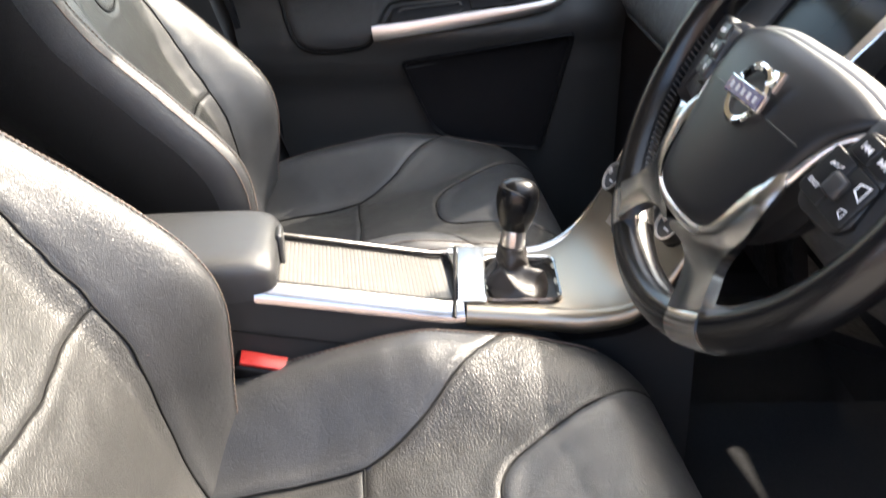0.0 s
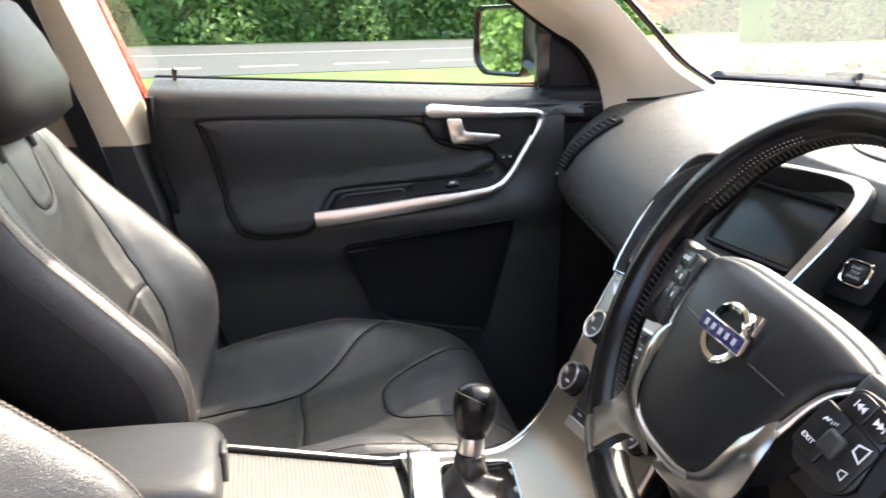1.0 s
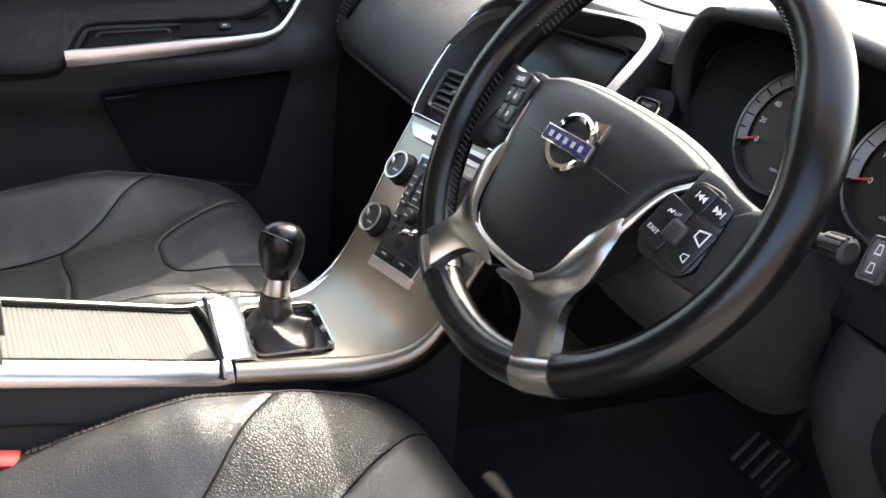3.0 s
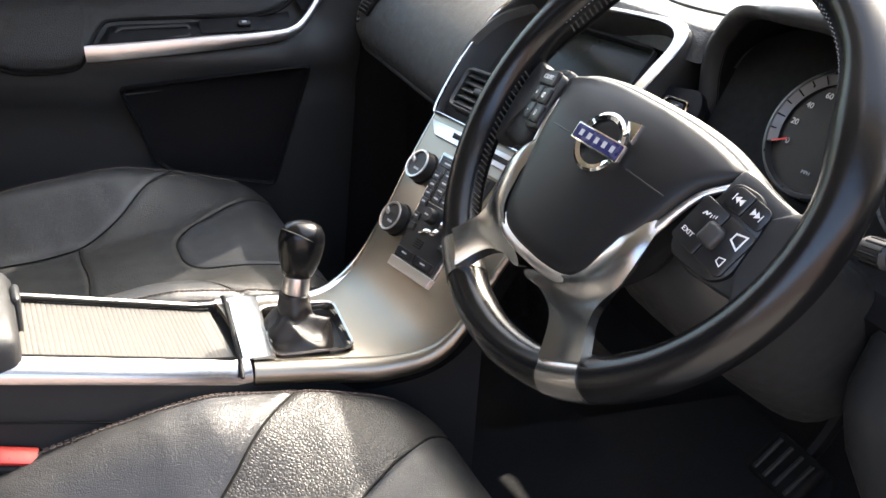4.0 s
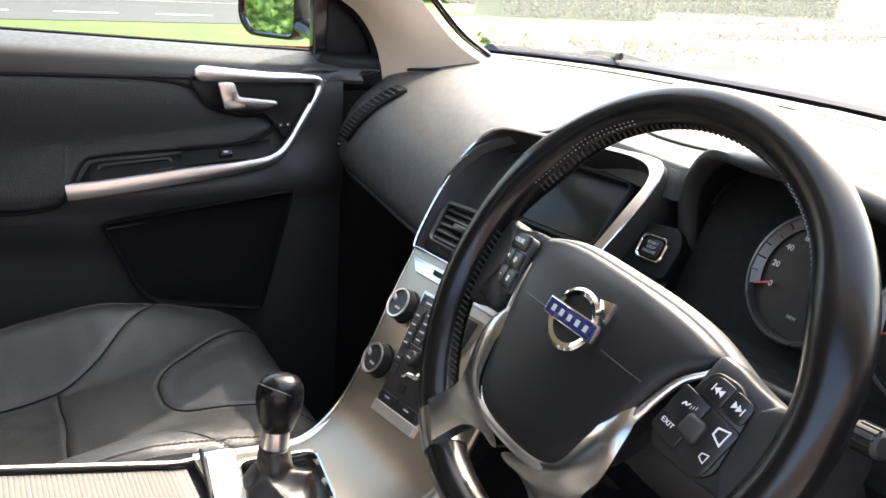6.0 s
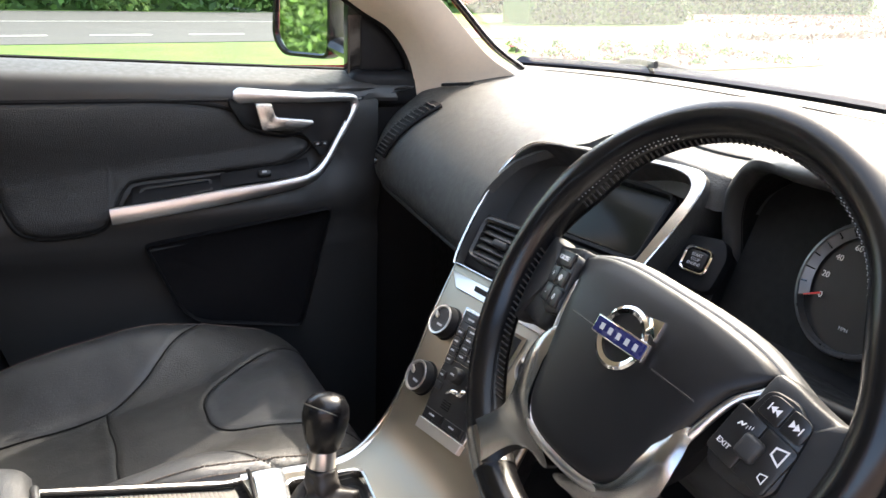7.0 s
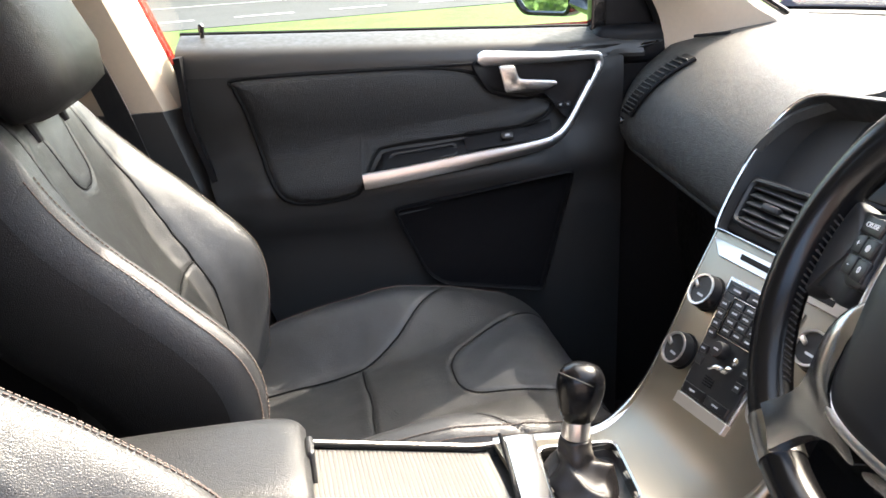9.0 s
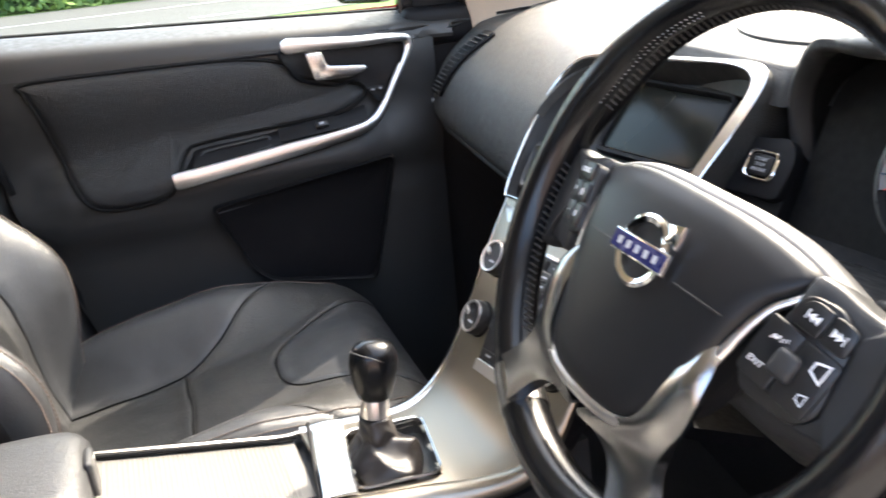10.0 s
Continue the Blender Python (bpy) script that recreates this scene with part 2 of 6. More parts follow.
CARPET = surface("black_carpet", (0.007, 0.007, 0.008), 0.95, vary=0.3, bump=0.002, grain=900, scale=80)
MAT_GREY = surface("grey_mat", (0.22, 0.23, 0.25), 0.9, vary=0.15, bump=0.0015, grain=700, scale=60)
WEBBING = surface("belt_webbing", (0.016, 0.016, 0.018), 0.7, vary=0.15, bump=0.0004, grain=700, stretch=(1, 1, 0.2))
PAINT_RED = surface("red_paint", (0.42, 0.012, 0.015), 0.25, vary=0.05, coat=1.0)
BUCKLE_RED = surface("red_button", (0.50, 0.03, 0.025), 0.35, vary=0.08)
BLUE = surface("blue_enamel", (0.014, 0.017, 0.085), 0.25, vary=0.05)
WHITE = surface("white_print", (0.75, 0.75, 0.75), 0.5, vary=0.03)
GREYPRINT = surface("grey_print", (0.42, 0.43, 0.45), 0.5, vary=0.03)
NEEDLE = surface("red_needle", (0.75, 0.06, 0.05), 0.4, vary=0.03)
THREAD = surface("brown_thread", (0.12, 0.088, 0.072), 0.7, vary=0.15)
THREAD_DARK = surface("dark_thread", (0.035, 0.033, 0.032), 0.7, vary=0.15)
GAITER = surface("gaiter_leather", (0.022, 0.019, 0.017), 0.38, vary=0.15, bump=0.0001, grain=600, cells=True, scale=40)
RUBBER = surface("rubber", (0.005, 0.005, 0.005), 0.7, vary=0.15, spec=0.2)
TAMBOUR = surface("tambour_grey", (0.135, 0.128, 0.115), 0.45, metal=0.0, vary=0.06, scale=60, bump=0.00004, grain=500)


def pane(name, tint, gloss=0.03, share=0.05, veil=0.0):
    """Thin clear glass: it lets light straight through and mirrors a little; a pale film can imitate a milky
    reflection.
    """
    mt = bpy.data.materials.new(name)
    mt.use_nodes = True
    t = mt.node_tree
    n, ln = t.nodes, t.links
    n.remove(n["Principled BSDF"])
    tr, gl, mx = n.new("ShaderNodeBsdfTransparent"), n.new("ShaderNodeBsdfGlossy"), n.new("ShaderNodeMixShader")
    tr.inputs[0].default_value = (*tint, 1)
    gl.inputs["Roughness"].default_value = gloss
    mx.inputs[0].default_value = share
    ln.new(tr.outputs[0], mx.inputs[1])
    ln.new(gl.outputs[0], mx.inputs[2])
    out = mx.outputs[0]
    if veil:
        film, mx2 = n.new("ShaderNodeBsdfTranslucent"), n.new("ShaderNodeMixShader")
        film.inputs[0].default_value = (0.85, 0.86, 0.80, 1)
        mx2.inputs[0].default_value = veil
        ln.new(out, mx2.inputs[1])
        ln.new(film.outputs[0], mx2.inputs[2])
        out = mx2.outputs[0]
    ln.new(out, n["Material Output"].inputs[0])
    return mt


TINTED = pane("tinted_glass", (0.10, 0.11, 0.10))
GLASS = pane("window_glass", (0.68, 0.75, 0.70))
# pale film mixed in for the milky glare of the dash top
SCREEN_GLASS = pane("windscreen_glass", (0.88, 0.92, 0.89), share=0.10, veil=0.06)

# ---- outside ----
def leafy(name, lo, hi, rough=0.6):
    mt = surface(name, lo, rough, vary=0.45, scale=8)
    t = mt.node_tree
    n, ln = t.nodes, t.links
    geo, rmp = n.new("ShaderNodeNewGeometry"), n.new("ShaderNodeMix")
    rmp.data_type = "RGBA"
    rmp.inputs[6].default_value, rmp.inputs[7].default_value = (*lo, 1), (*hi, 1)
    ln.new(geo.outputs["Random Per Island"], rmp.inputs[0])
    ln.new(rmp.outputs[2], n["Principled BSDF"].inputs["Base Color"])
    return mt


GRASS = surface("mown_grass", (0.085, 0.165, 0.018), 0.8, vary=0.55, scale=5, bump=0.02, grain=60)
LEAF = leafy("hedge_leaf", (0.03, 0.07, 0.015), (0.10, 0.20, 0.035))
LEAF_LIGHT = leafy("shrub_leaf", (0.07, 0.14, 0.03), (0.20, 0.30, 0.07))
FLOWER = leafy("pink_petal", (0.55, 0.10, 0.14), (0.75, 0.35, 0.30))
ASPHALT = surface("asphalt", (0.055, 0.055, 0.057), 0.85, vary=0.2, scale=4, bump=0.003, grain=150)
PAVING = surface("pale_paving", (0.25, 0.238, 0.215), 0.85, vary=0.15, scale=5, bump=0.002, grain=120)
SOIL = surface("dry_soil", (0.22, 0.13, 0.09), 0.95, vary=0.5, scale=12, bump=0.02, grain=40)
LINE = surface("road_paint", (0.72, 0.72, 0.70), 0.7, vary=0.15, scale=20)


def flat(name, pts, z, material, label, category="ground"):
    n = len(pts)
    v = [(x, y, z) for x, y in pts] + [(x, y, z - 0.02) for x, y in pts]
    f = [tuple(range(n)), tuple(range(2 * n - 1, n - 1, -1))] + [(i, n + i, n + (i + 1) % n, (i + 1) % n) for i in range(n)]
    return tagged(part(name, (v, f), material), label, category, kind="structure")


ROAD_DIR = radians(17)
ru, rn = np.array([math.cos(ROAD_DIR), math.sin(ROAD_DIR)]), np.array([-math.sin(ROAD_DIR), math.cos(ROAD_DIR)])
at_road = lambda a, d: tuple(ru * a + rn * d)
flat("ground", [(-400, -400), (400, -400), (400, 400), (-400, 400)], 0.0, GRASS, "mown green grass verge and lawns", "ground")
flat("road", [at_road(-150, 15.2), at_road(15, 15.2), at_road(15, 27.5), at_road(-150, 27.5)], 0.012, ASPHALT, "grey asphalt road behind a grass verge", "road")
flat("driveway", [(-8, -9), (4.4, -9), (10, -6), (10, 1.4), (4.2, 2.3), (-8, 1.6)], 0.016, PAVING, "pale sunlit driveway around the car", "driveway")
flat("flower_bed", [(6.5, 12.4), (9, 11.0), (13, 12.0), (12.5, 15.4), (8, 16.2)], 0.03, SOIL, "dry brown flower bed beside the verge", "flower bed")
flat("pavement", [(12, -14), (70, -14), (70, 26), (30, 24), (15, 18.4), (11, 9)], 0.02, PAVING, "pale sunlit pavement ahead of the car", "pavement")
flat("litter_bed", [(22, 26), (30, 23), (60, 36), (60, 60), (34, 50), (25, 36)], 0.03, SOIL, "brown bed strewn with dry leaves", "flower bed")
dash_line = part("road_dash", plate(rpoly([(-0.62, -0.07), (0.62, -0.07), (0.62, 0.07), (-0.62, 0.07)], 0.02, 2), Matrix.Identity(4), 0.004), LINE)
tagged(dash_line, "white painted dash on the grey road", "road marking", "road dashes")
first = True
for a in np.arange(-28, 15, 2.05):
    x, y = at_road(a, 17.2)
    m = Matrix.Translation((x, y, 0.014)) @ Matrix.Rotation(ROAD_DIR, 4, "Z")
    if first:
        dash_line.matrix_basis, first = m, False
    else:
        copy_thing(dash_line, m)
for nm, d in (("road_centre_line", 22.0),):
    tagged(part(nm, plate([(-60, -0.03), (14.5, -0.03), (14.5, 0.03), (-60, 0.03)], Matrix.Translation((*at_road(0, d), 0.014)) @ Matrix.Rotation(ROAD_DIR, 4, "Z"), 0.004), LINE), "thin white painted line along the road", "road marking")


def leaves(count, place, size, rng):
    """Verts and faces of many small bent leaves at places that place() gives."""
    vs, fs = [], []
    for k in range(count):
        c, out = place()
        s = size * rng.uniform(0.6, 1.5)
        a = rng.normal(size=3)
        a /= np.linalg.norm(a)
        b = np.cross(a, rng.normal(size=3))
        b /= np.linalg.norm(b)
        i = len(vs)
        vs += [c - a * s, c + b * s * 0.5, c + a * s, c - b * s * 0.5]
        fs.append((i, i + 1, i + 2, i + 3))
    return np.array(vs), fs


def hedge(name, a0, a1, d, h, depth, count, size, material, label, seed):
    rng = np.random.default_rng(seed)
    ob = thing(name, (*at_road((a0 + a1) / 2, d), 0), label, "hedge")
    bump_at = lambda a: h * (0.86 + 0.12 * math.sin(a * 0.7 + seed) + 0.08 * math.sin(a * 2.3))

    def place():
        a, t = rng.uniform(a0, a1), rng.uniform(0, 1)
        hh = bump_at(a)
        if t < 0.75:
            z, dd = hh * rng.uniform(0.02, 1.0), d - depth / 2 + rng.normal() * 0.18 + 0.35 * math.sin(a * 1.7) * 0.6
        else:
            z, dd = hh + rng.normal() * 0.15, d + rng.uniform(-depth / 2, depth / 2)
        return np.array([*at_road(a, dd), z]), None
    core = [[(*at_road(a, d + s * depth * 0.4), z) for s, z in ((-1, 0), (-1, bump_at(a) * 0.92), (1, bump_at(a) * 0.92), (1, 0))] for a in np.linspace(a0, a1, 40)]
    part("core", grid(core, False, True, True), LEAF, ob)
    lv = part("foliage", leaves(count, place, size, rng), material, ob, angle=180)
    lv["kind"] = "stuff"
    return ob


hedge("hedge", -30, 14, 30.0, 3.6, 2.4, 16000, 0.16, LEAF, "tall green roadside hedge behind the road", 1)
# unseen wall, added to give pinkish reflections and bounce on the driver's side
tagged(part("wall_unseen", rbox((0, -6.2, 1.5), (26, 0.25, 3.0), 0.03), surface("pink_render", (0.24, 0.18, 0.16), 0.9, vary=0.25, scale=3, bump=0.004, grain=60)), "dull pink wall added out of view beside the driveway", "wall", kind="structure")
hedge("hedge", 19.5, 28, 21.6, 2.8, 1.7, 9000, 0.09, LEAF, "clipped dark green garden hedge beyond the drive", 4)
hedge("hedge", 14, 60, 30.6, 4.2, 2.6, 14000, 0.17, LEAF, "dark green roadside hedge beyond the verge", 2)


def tree(x, y, h, r, seed, label="leafy broad green tree"):
    rng = np.random.default_rng(seed)
    ob = thing("tree", (x, y, 0), label, "tree", "roadside trees")
    parts = [tube(crv([(x, y, -0.1), (x + 0.1, y, h * 0.3), (x - 0.1, y + 0.1, h * 0.75)], 5), np.linspace(0.22, 0.06, 11), 8)]
    tips = []
    for k in range(9):
        a = k * 2.4 + rng.uniform(0, 0.5)
        z0 = h * (0.3 + 0.05 * k)
        e = np.array([x + math.cos(a) * r * rng.uniform(0.5, 0.9), y + math.sin(a) * r * rng.uniform(0.5, 0.9), z0 + h * rng.uniform(0.1, 0.25)])
        tips.append(e)
        parts.append(tube(crv([(x, y, z0), ((x + e[0]) / 2, (y + e[1]) / 2, (z0 + e[2]) / 2 + 0.2), e], 4), np.linspace(0.07, 0.02, 9), 6))
    part("trunk", join(*parts), surface("bark", (0.12, 0.09, 0.07), 0.9, vary=0.4, bump=0.01, grain=30), ob)

    def place():
        c = tips[rng.integers(len(tips))] if rng.uniform() < 0.75 else np.array([x, y, h * 0.8])
        q = rng.normal(size=3)
        q *= r * 0.42 * rng.uniform(0.5, 1.0) / np.linalg.norm(q)
        return c + q, None
    part("crown", leaves(5200, place, 0.13, rng), LEAF_LIGHT, ob, angle=180)["kind"] = "stuff"


for k, (a, d, h) in enumerate([(-24, 33, 8), (-13, 34, 9), (-3, 33.5, 8.5), (7, 34, 9), (19, 33, 8), (31, 34, 9)]):
    tree(*at_road(a, d), h, 3.4, 10 + k)


def clumps(name, spots, size, count, leaf, material, label, category, seed):
    """Low plants: one thing for each spot, a crown of many small leaves on short stems."""
    rng = np.random.default_rng(seed)
    for x, y, r, h in spots:
        ob = thing(name, (x, y, 0), label, category, name + "s")

        def place():
            q = rng.normal(size=3)
            q /= np.linalg.norm(q)
            return np.array([x + q[0] * r * rng.uniform(0.5, 1), y + q[1] * r * rng.uniform(0.5, 1), 0.03 + abs(q[2]) * h * rng.uniform(0.4, 1)]), None
        part("foliage", leaves(count, place, size, rng), leaf, ob, angle=180)["kind"] = "stuff"
        if material:
            part("blossom", leaves(count // 4, lambda: (place()[0] + (0, 0, 0.06), None), size * 0.8, rng), material, ob, angle=180)["kind"] = "stuff"


rr_ = np.random.default_rng(5)
clumps("flowering_plant", [(7.0 + 0.21 * k + rr_.uniform(-0.3, 0.3), 12.0 + 3.6 * ((k * 7) % 11) / 10 + rr_.uniform(-0.3, 0.3), rr_.uniform(0.10, 0.26), rr_.uniform(0.08, 0.24)) for k in range(26)], 0.035, 110, LEAF_LIGHT, FLOWER, "low plant with pink and red flowers in a bed", "plant", 6)
clumps("shrub", [(*at_road(a, 28.6 + 0.4 * (k % 2)), 1.1 + 0.3 * (k % 3), 1.3 + 0.5 * ((k * 5) % 4)) for k, a in enumerate((-21, -16.5, -11.5, -6.5, -2.5, 3, 8, 12.5, 19, 26, 33))], 0.13, 900, LEAF_LIGHT, None, "wild green roadside shrub before the hedge", "shrub", 7)

# dry leaves strewn over the beds and along the kerb
DRY = leafy("dry_leaf", (0.13, 0.08, 0.055), (0.26, 0.17, 0.12), 0.8)


def strewn(count, centre, du, dv, turn, z, size, seed):
    rng = np.random.default_rng(seed)
    c, s = math.cos(turn), math.sin(turn)

    def place():
        u, v = rng.uniform(-du, du), rng.normal() * dv
        return np.array([centre[0] + c * u - s * v, centre[1] + s * u + c * v, z + abs(rng.normal()) * 0.03]), None
    return leaves(count, place, size, rng)


for k, (ct, du, dv, turn, n) in enumerate((((9.8, 13.4), 3.2, 0.9, 0.25, 500), ((36, 36), 16, 2.6, 0.62, 1500), ((24, 21.5), 9, 0.5, 0.35, 900))):
    tagged(part("leaf_litter", strewn(n, ct, du, dv, turn, 0.05, 0.05 if k == 0 else 0.09, 20 + k), DRY, angle=180), "brown dry leaves strewn over the bed", "leaf litter", kind="stuff")

clumps("shrub", [(-12.5, 4.4, 1.3, 2.2), (-15.0, 6.0, 1.6, 2.8), (-18.5, 4.6, 1.6, 2.6), (-21.0, 7.2, 1.9, 3.2)], 0.07, 3000, LEAF, None, "dense dark green shrub behind the car", "shrub", 8)

# ---- the car's shell ----
def shell(name, data, material, label, category="car body", angle=35):
    return tagged(part(name, data, material, angle=angle), label, category, kind="structure")


# floor pan with the tunnel, sills and bulkhead
sec = [(0.80, 0.34), (0.76, 0.34), (0.72, 0.28), (0.66, 0.26), (0.16, 0.26), (0.115, 0.32), (0.10, 0.45), (-0.10, 0.45), (-0.115, 0.32), (-0.16, 0.26), (-0.66, 0.26), (-0.72, 0.28), (-0.76, 0.34), (-0.80, 0.34)]
shell("floor", sheet([[(x, y, z) for y, z in sec] for x in (-1.6, -0.6, 0.3, 0.9)], 0.02), CARPET, "black carpeted car floor with raised tunnel", "floor")
shell("bulkhead", sheet([[(x, y, z) for y in (-0.82, 0.0, 0.82)] for x, z in ((0.72, 0.25), (0.90, 0.42), (0.95, 0.8), (0.95, 1.08), (0.935, 1.122))], 0.02), CARPET, "black carpeted footwell bulkhead", "wall")
# roof lining
rows = []
for x, zc, hw in ((-0.02, 1.60, 0.55), (-0.15, 1.62, 0.57), (-0.6, 1.64, 0.58), (-1.2, 1.625, 0.57), (-1.9, 1.56, 0.54)):
    rows.append([(x, y, zc - 0.05 * (abs(y) / hw) ** 4) for y in np.linspace(-hw, hw, 15)])
shell("ceiling", sheet(rows, 0.05), LINING, "beige fabric roof lining", "ceiling")
shell("roof_panel", sheet([[(x, y * 1.04, z + 0.07) for x, y, z in r] for r in rows], 0.01), PAINT_RED, "red painted car roof", "roof")
# rear: closing body
shell("wall_rear", sheet([[(-1.9, y, z) for y in (-0.8, 0, 0.8)] for z in (0.25, 0.8, 1.15, 1.5)], 0.03), PLASTIC_DARK, "dark trim closing the back of the car", "wall")
for s in (1, -1):
    nm = "left" if s > 0 else "right"
    shell("wall_rear_" + nm, sheet([[(x, s * y, z) for x in (-1.9, -1.2, -0.66)] for y, z in ((0.78, 0.25), (0.78, 0.7), (0.76, 1.12))], 0.04), PLASTIC_DARK, "dark rear door trim inside the car", "wall")
    shell("window_rear_" + nm, sheet([[(x, s * y, z) for x in (-1.9, -1.2, -0.60)] for y, z in ((0.775, 1.12), (0.70, 1.34), (0.61, 1.56))], 0.004), TINTED, "dark tinted rear side window", "window")
    # windscreen pillar, trimmed in beige, and the roof rail behind it
    near = crv([(0.432, 0.750, 1.075), (0.418, 0.748, 1.150), (0.375, 0.742, 1.213), (0.30, 0.730, 1.258), (0.15, 0.70, 1.365), (0.0, 0.655, 1.465), (-0.18, 0.615, 1.53)], 6)
    far = crv([(0.600, 0.690, 1.135), (0.525, 0.664, 1.180), (0.445, 0.655, 1.258), (0.36, 0.645, 1.335), (0.22, 0.615, 1.44), (0.07, 0.57, 1.54), (-0.12, 0.53, 1.59)], 6)
    rows = []
    for a, b in zip(near, far):
        row = []
        for t in np.linspace(0, 1, 9):
            q = a * (1 - t) + b * t
            bul = 0.020 * math.sin(math.pi * t)
            row.append((q[0] - bul * 0.8, s * (q[1] - bul * 0.9), q[2] + bul * 0.1))
        rows.append(row)
    shell("pillar_front_" + nm, sheet(rows, 0.008 * s), BEIGE, "beige trimmed windscreen pillar", "pillar", 60)
    shell("pillar_seal_" + nm, tube([(q[0] - 0.004, s * (q[1] + 0.012), q[2]) for q in near], 0.011, 10), RUBBER, "black rubber door seal along the pillar", "seal")
    shell("pillar_skin_" + nm, sheet([[(a[0] + 0.02, s * (a[1] + 0.075), a[2] + 0.0), ((a[0] + b[0]) / 2 + 0.02, s * ((a[1] + b[1]) / 2 + 0.075), (a[2] + b[2]) / 2 + 0.015), (b[0] + 0.005, s * (b[1] + 0.03), b[2] + 0.0)] for a, b in zip(near[4:], far[4:])], 0.01), PAINT_RED, "red painted outside of the windscreen pillar", "pillar")
    rail = crv([(-0.12, s * 0.60, 1.555), (-0.5, s * 0.585, 1.60), (-1.2, s * 0.58, 1.59), (-1.9, s * 0.57, 1.53)], 6)
    shell("roof_rail_" + nm, tube(rail, 0.036, 14, flat=0.8), LINING, "beige lined roof rail", "rail")
    # door pillar
    for k, (z0, z1, mt, lab) in enumerate(((1.035, 1.60, BEIGE, "beige upper trim of the door pillar"), (0.28, 1.04, PLASTIC, "dark lower trim of the door pillar"))):
        rr = []
        for z in np.linspace(z0, z1, 10):
            yy = 0.765 - max(0, z - 1.04) * 0.33
            xf = -0.443 - max(0, z - 1.04) * 0.26 + max(0, 1.04 - z) * 0.29
            d = 0.0 if k == 0 else 0.01
            rr.append([(xf + d, s * (yy + 0.06), z), (xf + d, s * (yy - 0.03), z), (xf - 0.02, s * (yy - 0.055 - d), z), (xf - 0.12, s * (yy - 0.06 - d), z), (xf - 0.18, s * (yy - 0.03), z), (xf - 0.18, s * (yy + 0.06), z)])
        shell("pillar_middle_%s_%s" % (nm, "upper" if k == 0 else "lower"), grid(rr, False, True, True), mt, lab, "pillar")
    # painted skin outside the door pillar
    shell("pillar_outside_" + nm, grid([[(-0.440 - max(0, z - 1.04) * 0.26 + a, s * (0.865 - max(0, z - 1.04) * 0.33 + b), z) for a, b in ((0, 0), (-0.2, 0), (-0.2, -0.03), (0, -0.03))] for z in np.linspace(1.08, 1.55, 8)], False, True, True), PAINT_RED, "red painted outside of the door pillar", "pillar")
    # kick panel and bulkhead side ahead of the door
    shell("kick_panel_" + nm, sheet([[(x, s * y, z) for x, y in ((0.335, 0.775), (0.40, 0.765), (0.60, 0.75), (0.98, 0.74))] for z in (0.26, 0.6, 0.9, 1.11)], 0.012), PLASTIC_DARK, "dark kick panel ahead of the door", "wall")
# header above the windscreen
shell("header", tube([(0.02, y, 1.60 - 0.04 * (y / 0.55) ** 2) for y in np.linspace(-0.58, 0.58, 13)], 0.035, 10), LINING, "beige header above the windscreen", "header")
# windscreen
FOOT = lambda y: interp(y, [(-0.80, 0.66), (-0.5, 0.80), (-0.1, 0.895), (0.15, 0.915), (0.38, 0.885), (0.555, 0.835), (0.69, 0.745), (0.80, 0.63)])
ws = []
for t in np.linspace(0, 1, 8):
    w = 1 - 0.22 * t
    ws.append([((FOOT(y) + 0.075) * (1 - t) + (0.06 - 0.05 * (y / 0.7) ** 2) * t + 0.03 * math.sin(math.pi * t), y * w, 1.115 * (1 - t) + (1.615 - 0.06 * (y / 0.7) ** 2) * t) for y in np.linspace(-0.78, 0.78, 25)])
o = shell("windscreen", grid(ws), SCREEN_GLASS, "clear curved windscreen", "window")
o.visible_shadow = False
shell("windscreen_band", sheet([[(FOOT(y) + dx, y, z) for y in np.linspace(-0.79, 0.79, 33)] for dx, z in ((0.012, 1.128), (0.004, 1.146), (0.022, 1.158), (0.045, 1.150))], 0.004), GLOSS, "black printed band along the foot of the windscreen", "window")
for s in (1, -1):
    shell("windscreen_edge_" + ("left" if s > 0 else "right"), tube([(q[0] + 0.016, s * (q[1] - 0.003), q[2] + 0.010) for q in far], 0.010, 8, flat=0.6), GLOSS, "black printed band along the side of the windscreen", "window")
shell("cowl", sheet([[(x, y, z) for y in np.linspace(-0.75, 0.75, 5)] for x, z in ((1.0, 1.03), (1.10, 1.035), (1.22, 0.95))], 0.02), PLASTIC_DARK, "black plastic cowl under the windscreen", "cowl")
shell("bonnet", sheet([[(x, y, z - 0.06 * (y / 0.8) ** 2) for y in np.linspace(-0.82, 0.82, 9)] for x, z in ((1.18, 0.94), (1.6, 0.89), (2.0, 0.82), (2.15, 0.74), (2.2, 0.5))], 0.02), PAINT_RED, "red painted bonnet", "bonnet")
for s in (1, -1):
    shell("wing_" + ("left" if s > 0 else "right"), sheet([[(x, s * y, z) for x in (0.62, 1.2, 2.0)] for y, z in ((0.93, 0.35), (0.94, 0.7), (0.90, 0.82), (0.84, 0.86))], 0.02), PAINT_RED, "red painted front wing", "wing")

# wiper resting at the foot of the windscreen
wiper = thing("windscreen_wiper", (0.84, 0.65, 1.14), "grey windscreen wiper resting at the foot of the glass", "wiper")
part("blade", tube(crv([(0.868, 0.745, 1.150), (0.858, 0.66, 1.160), (0.812, 0.535, 1.166)], 6), 0.0045, 8, flat=1.6), PLASTIC, wiper)
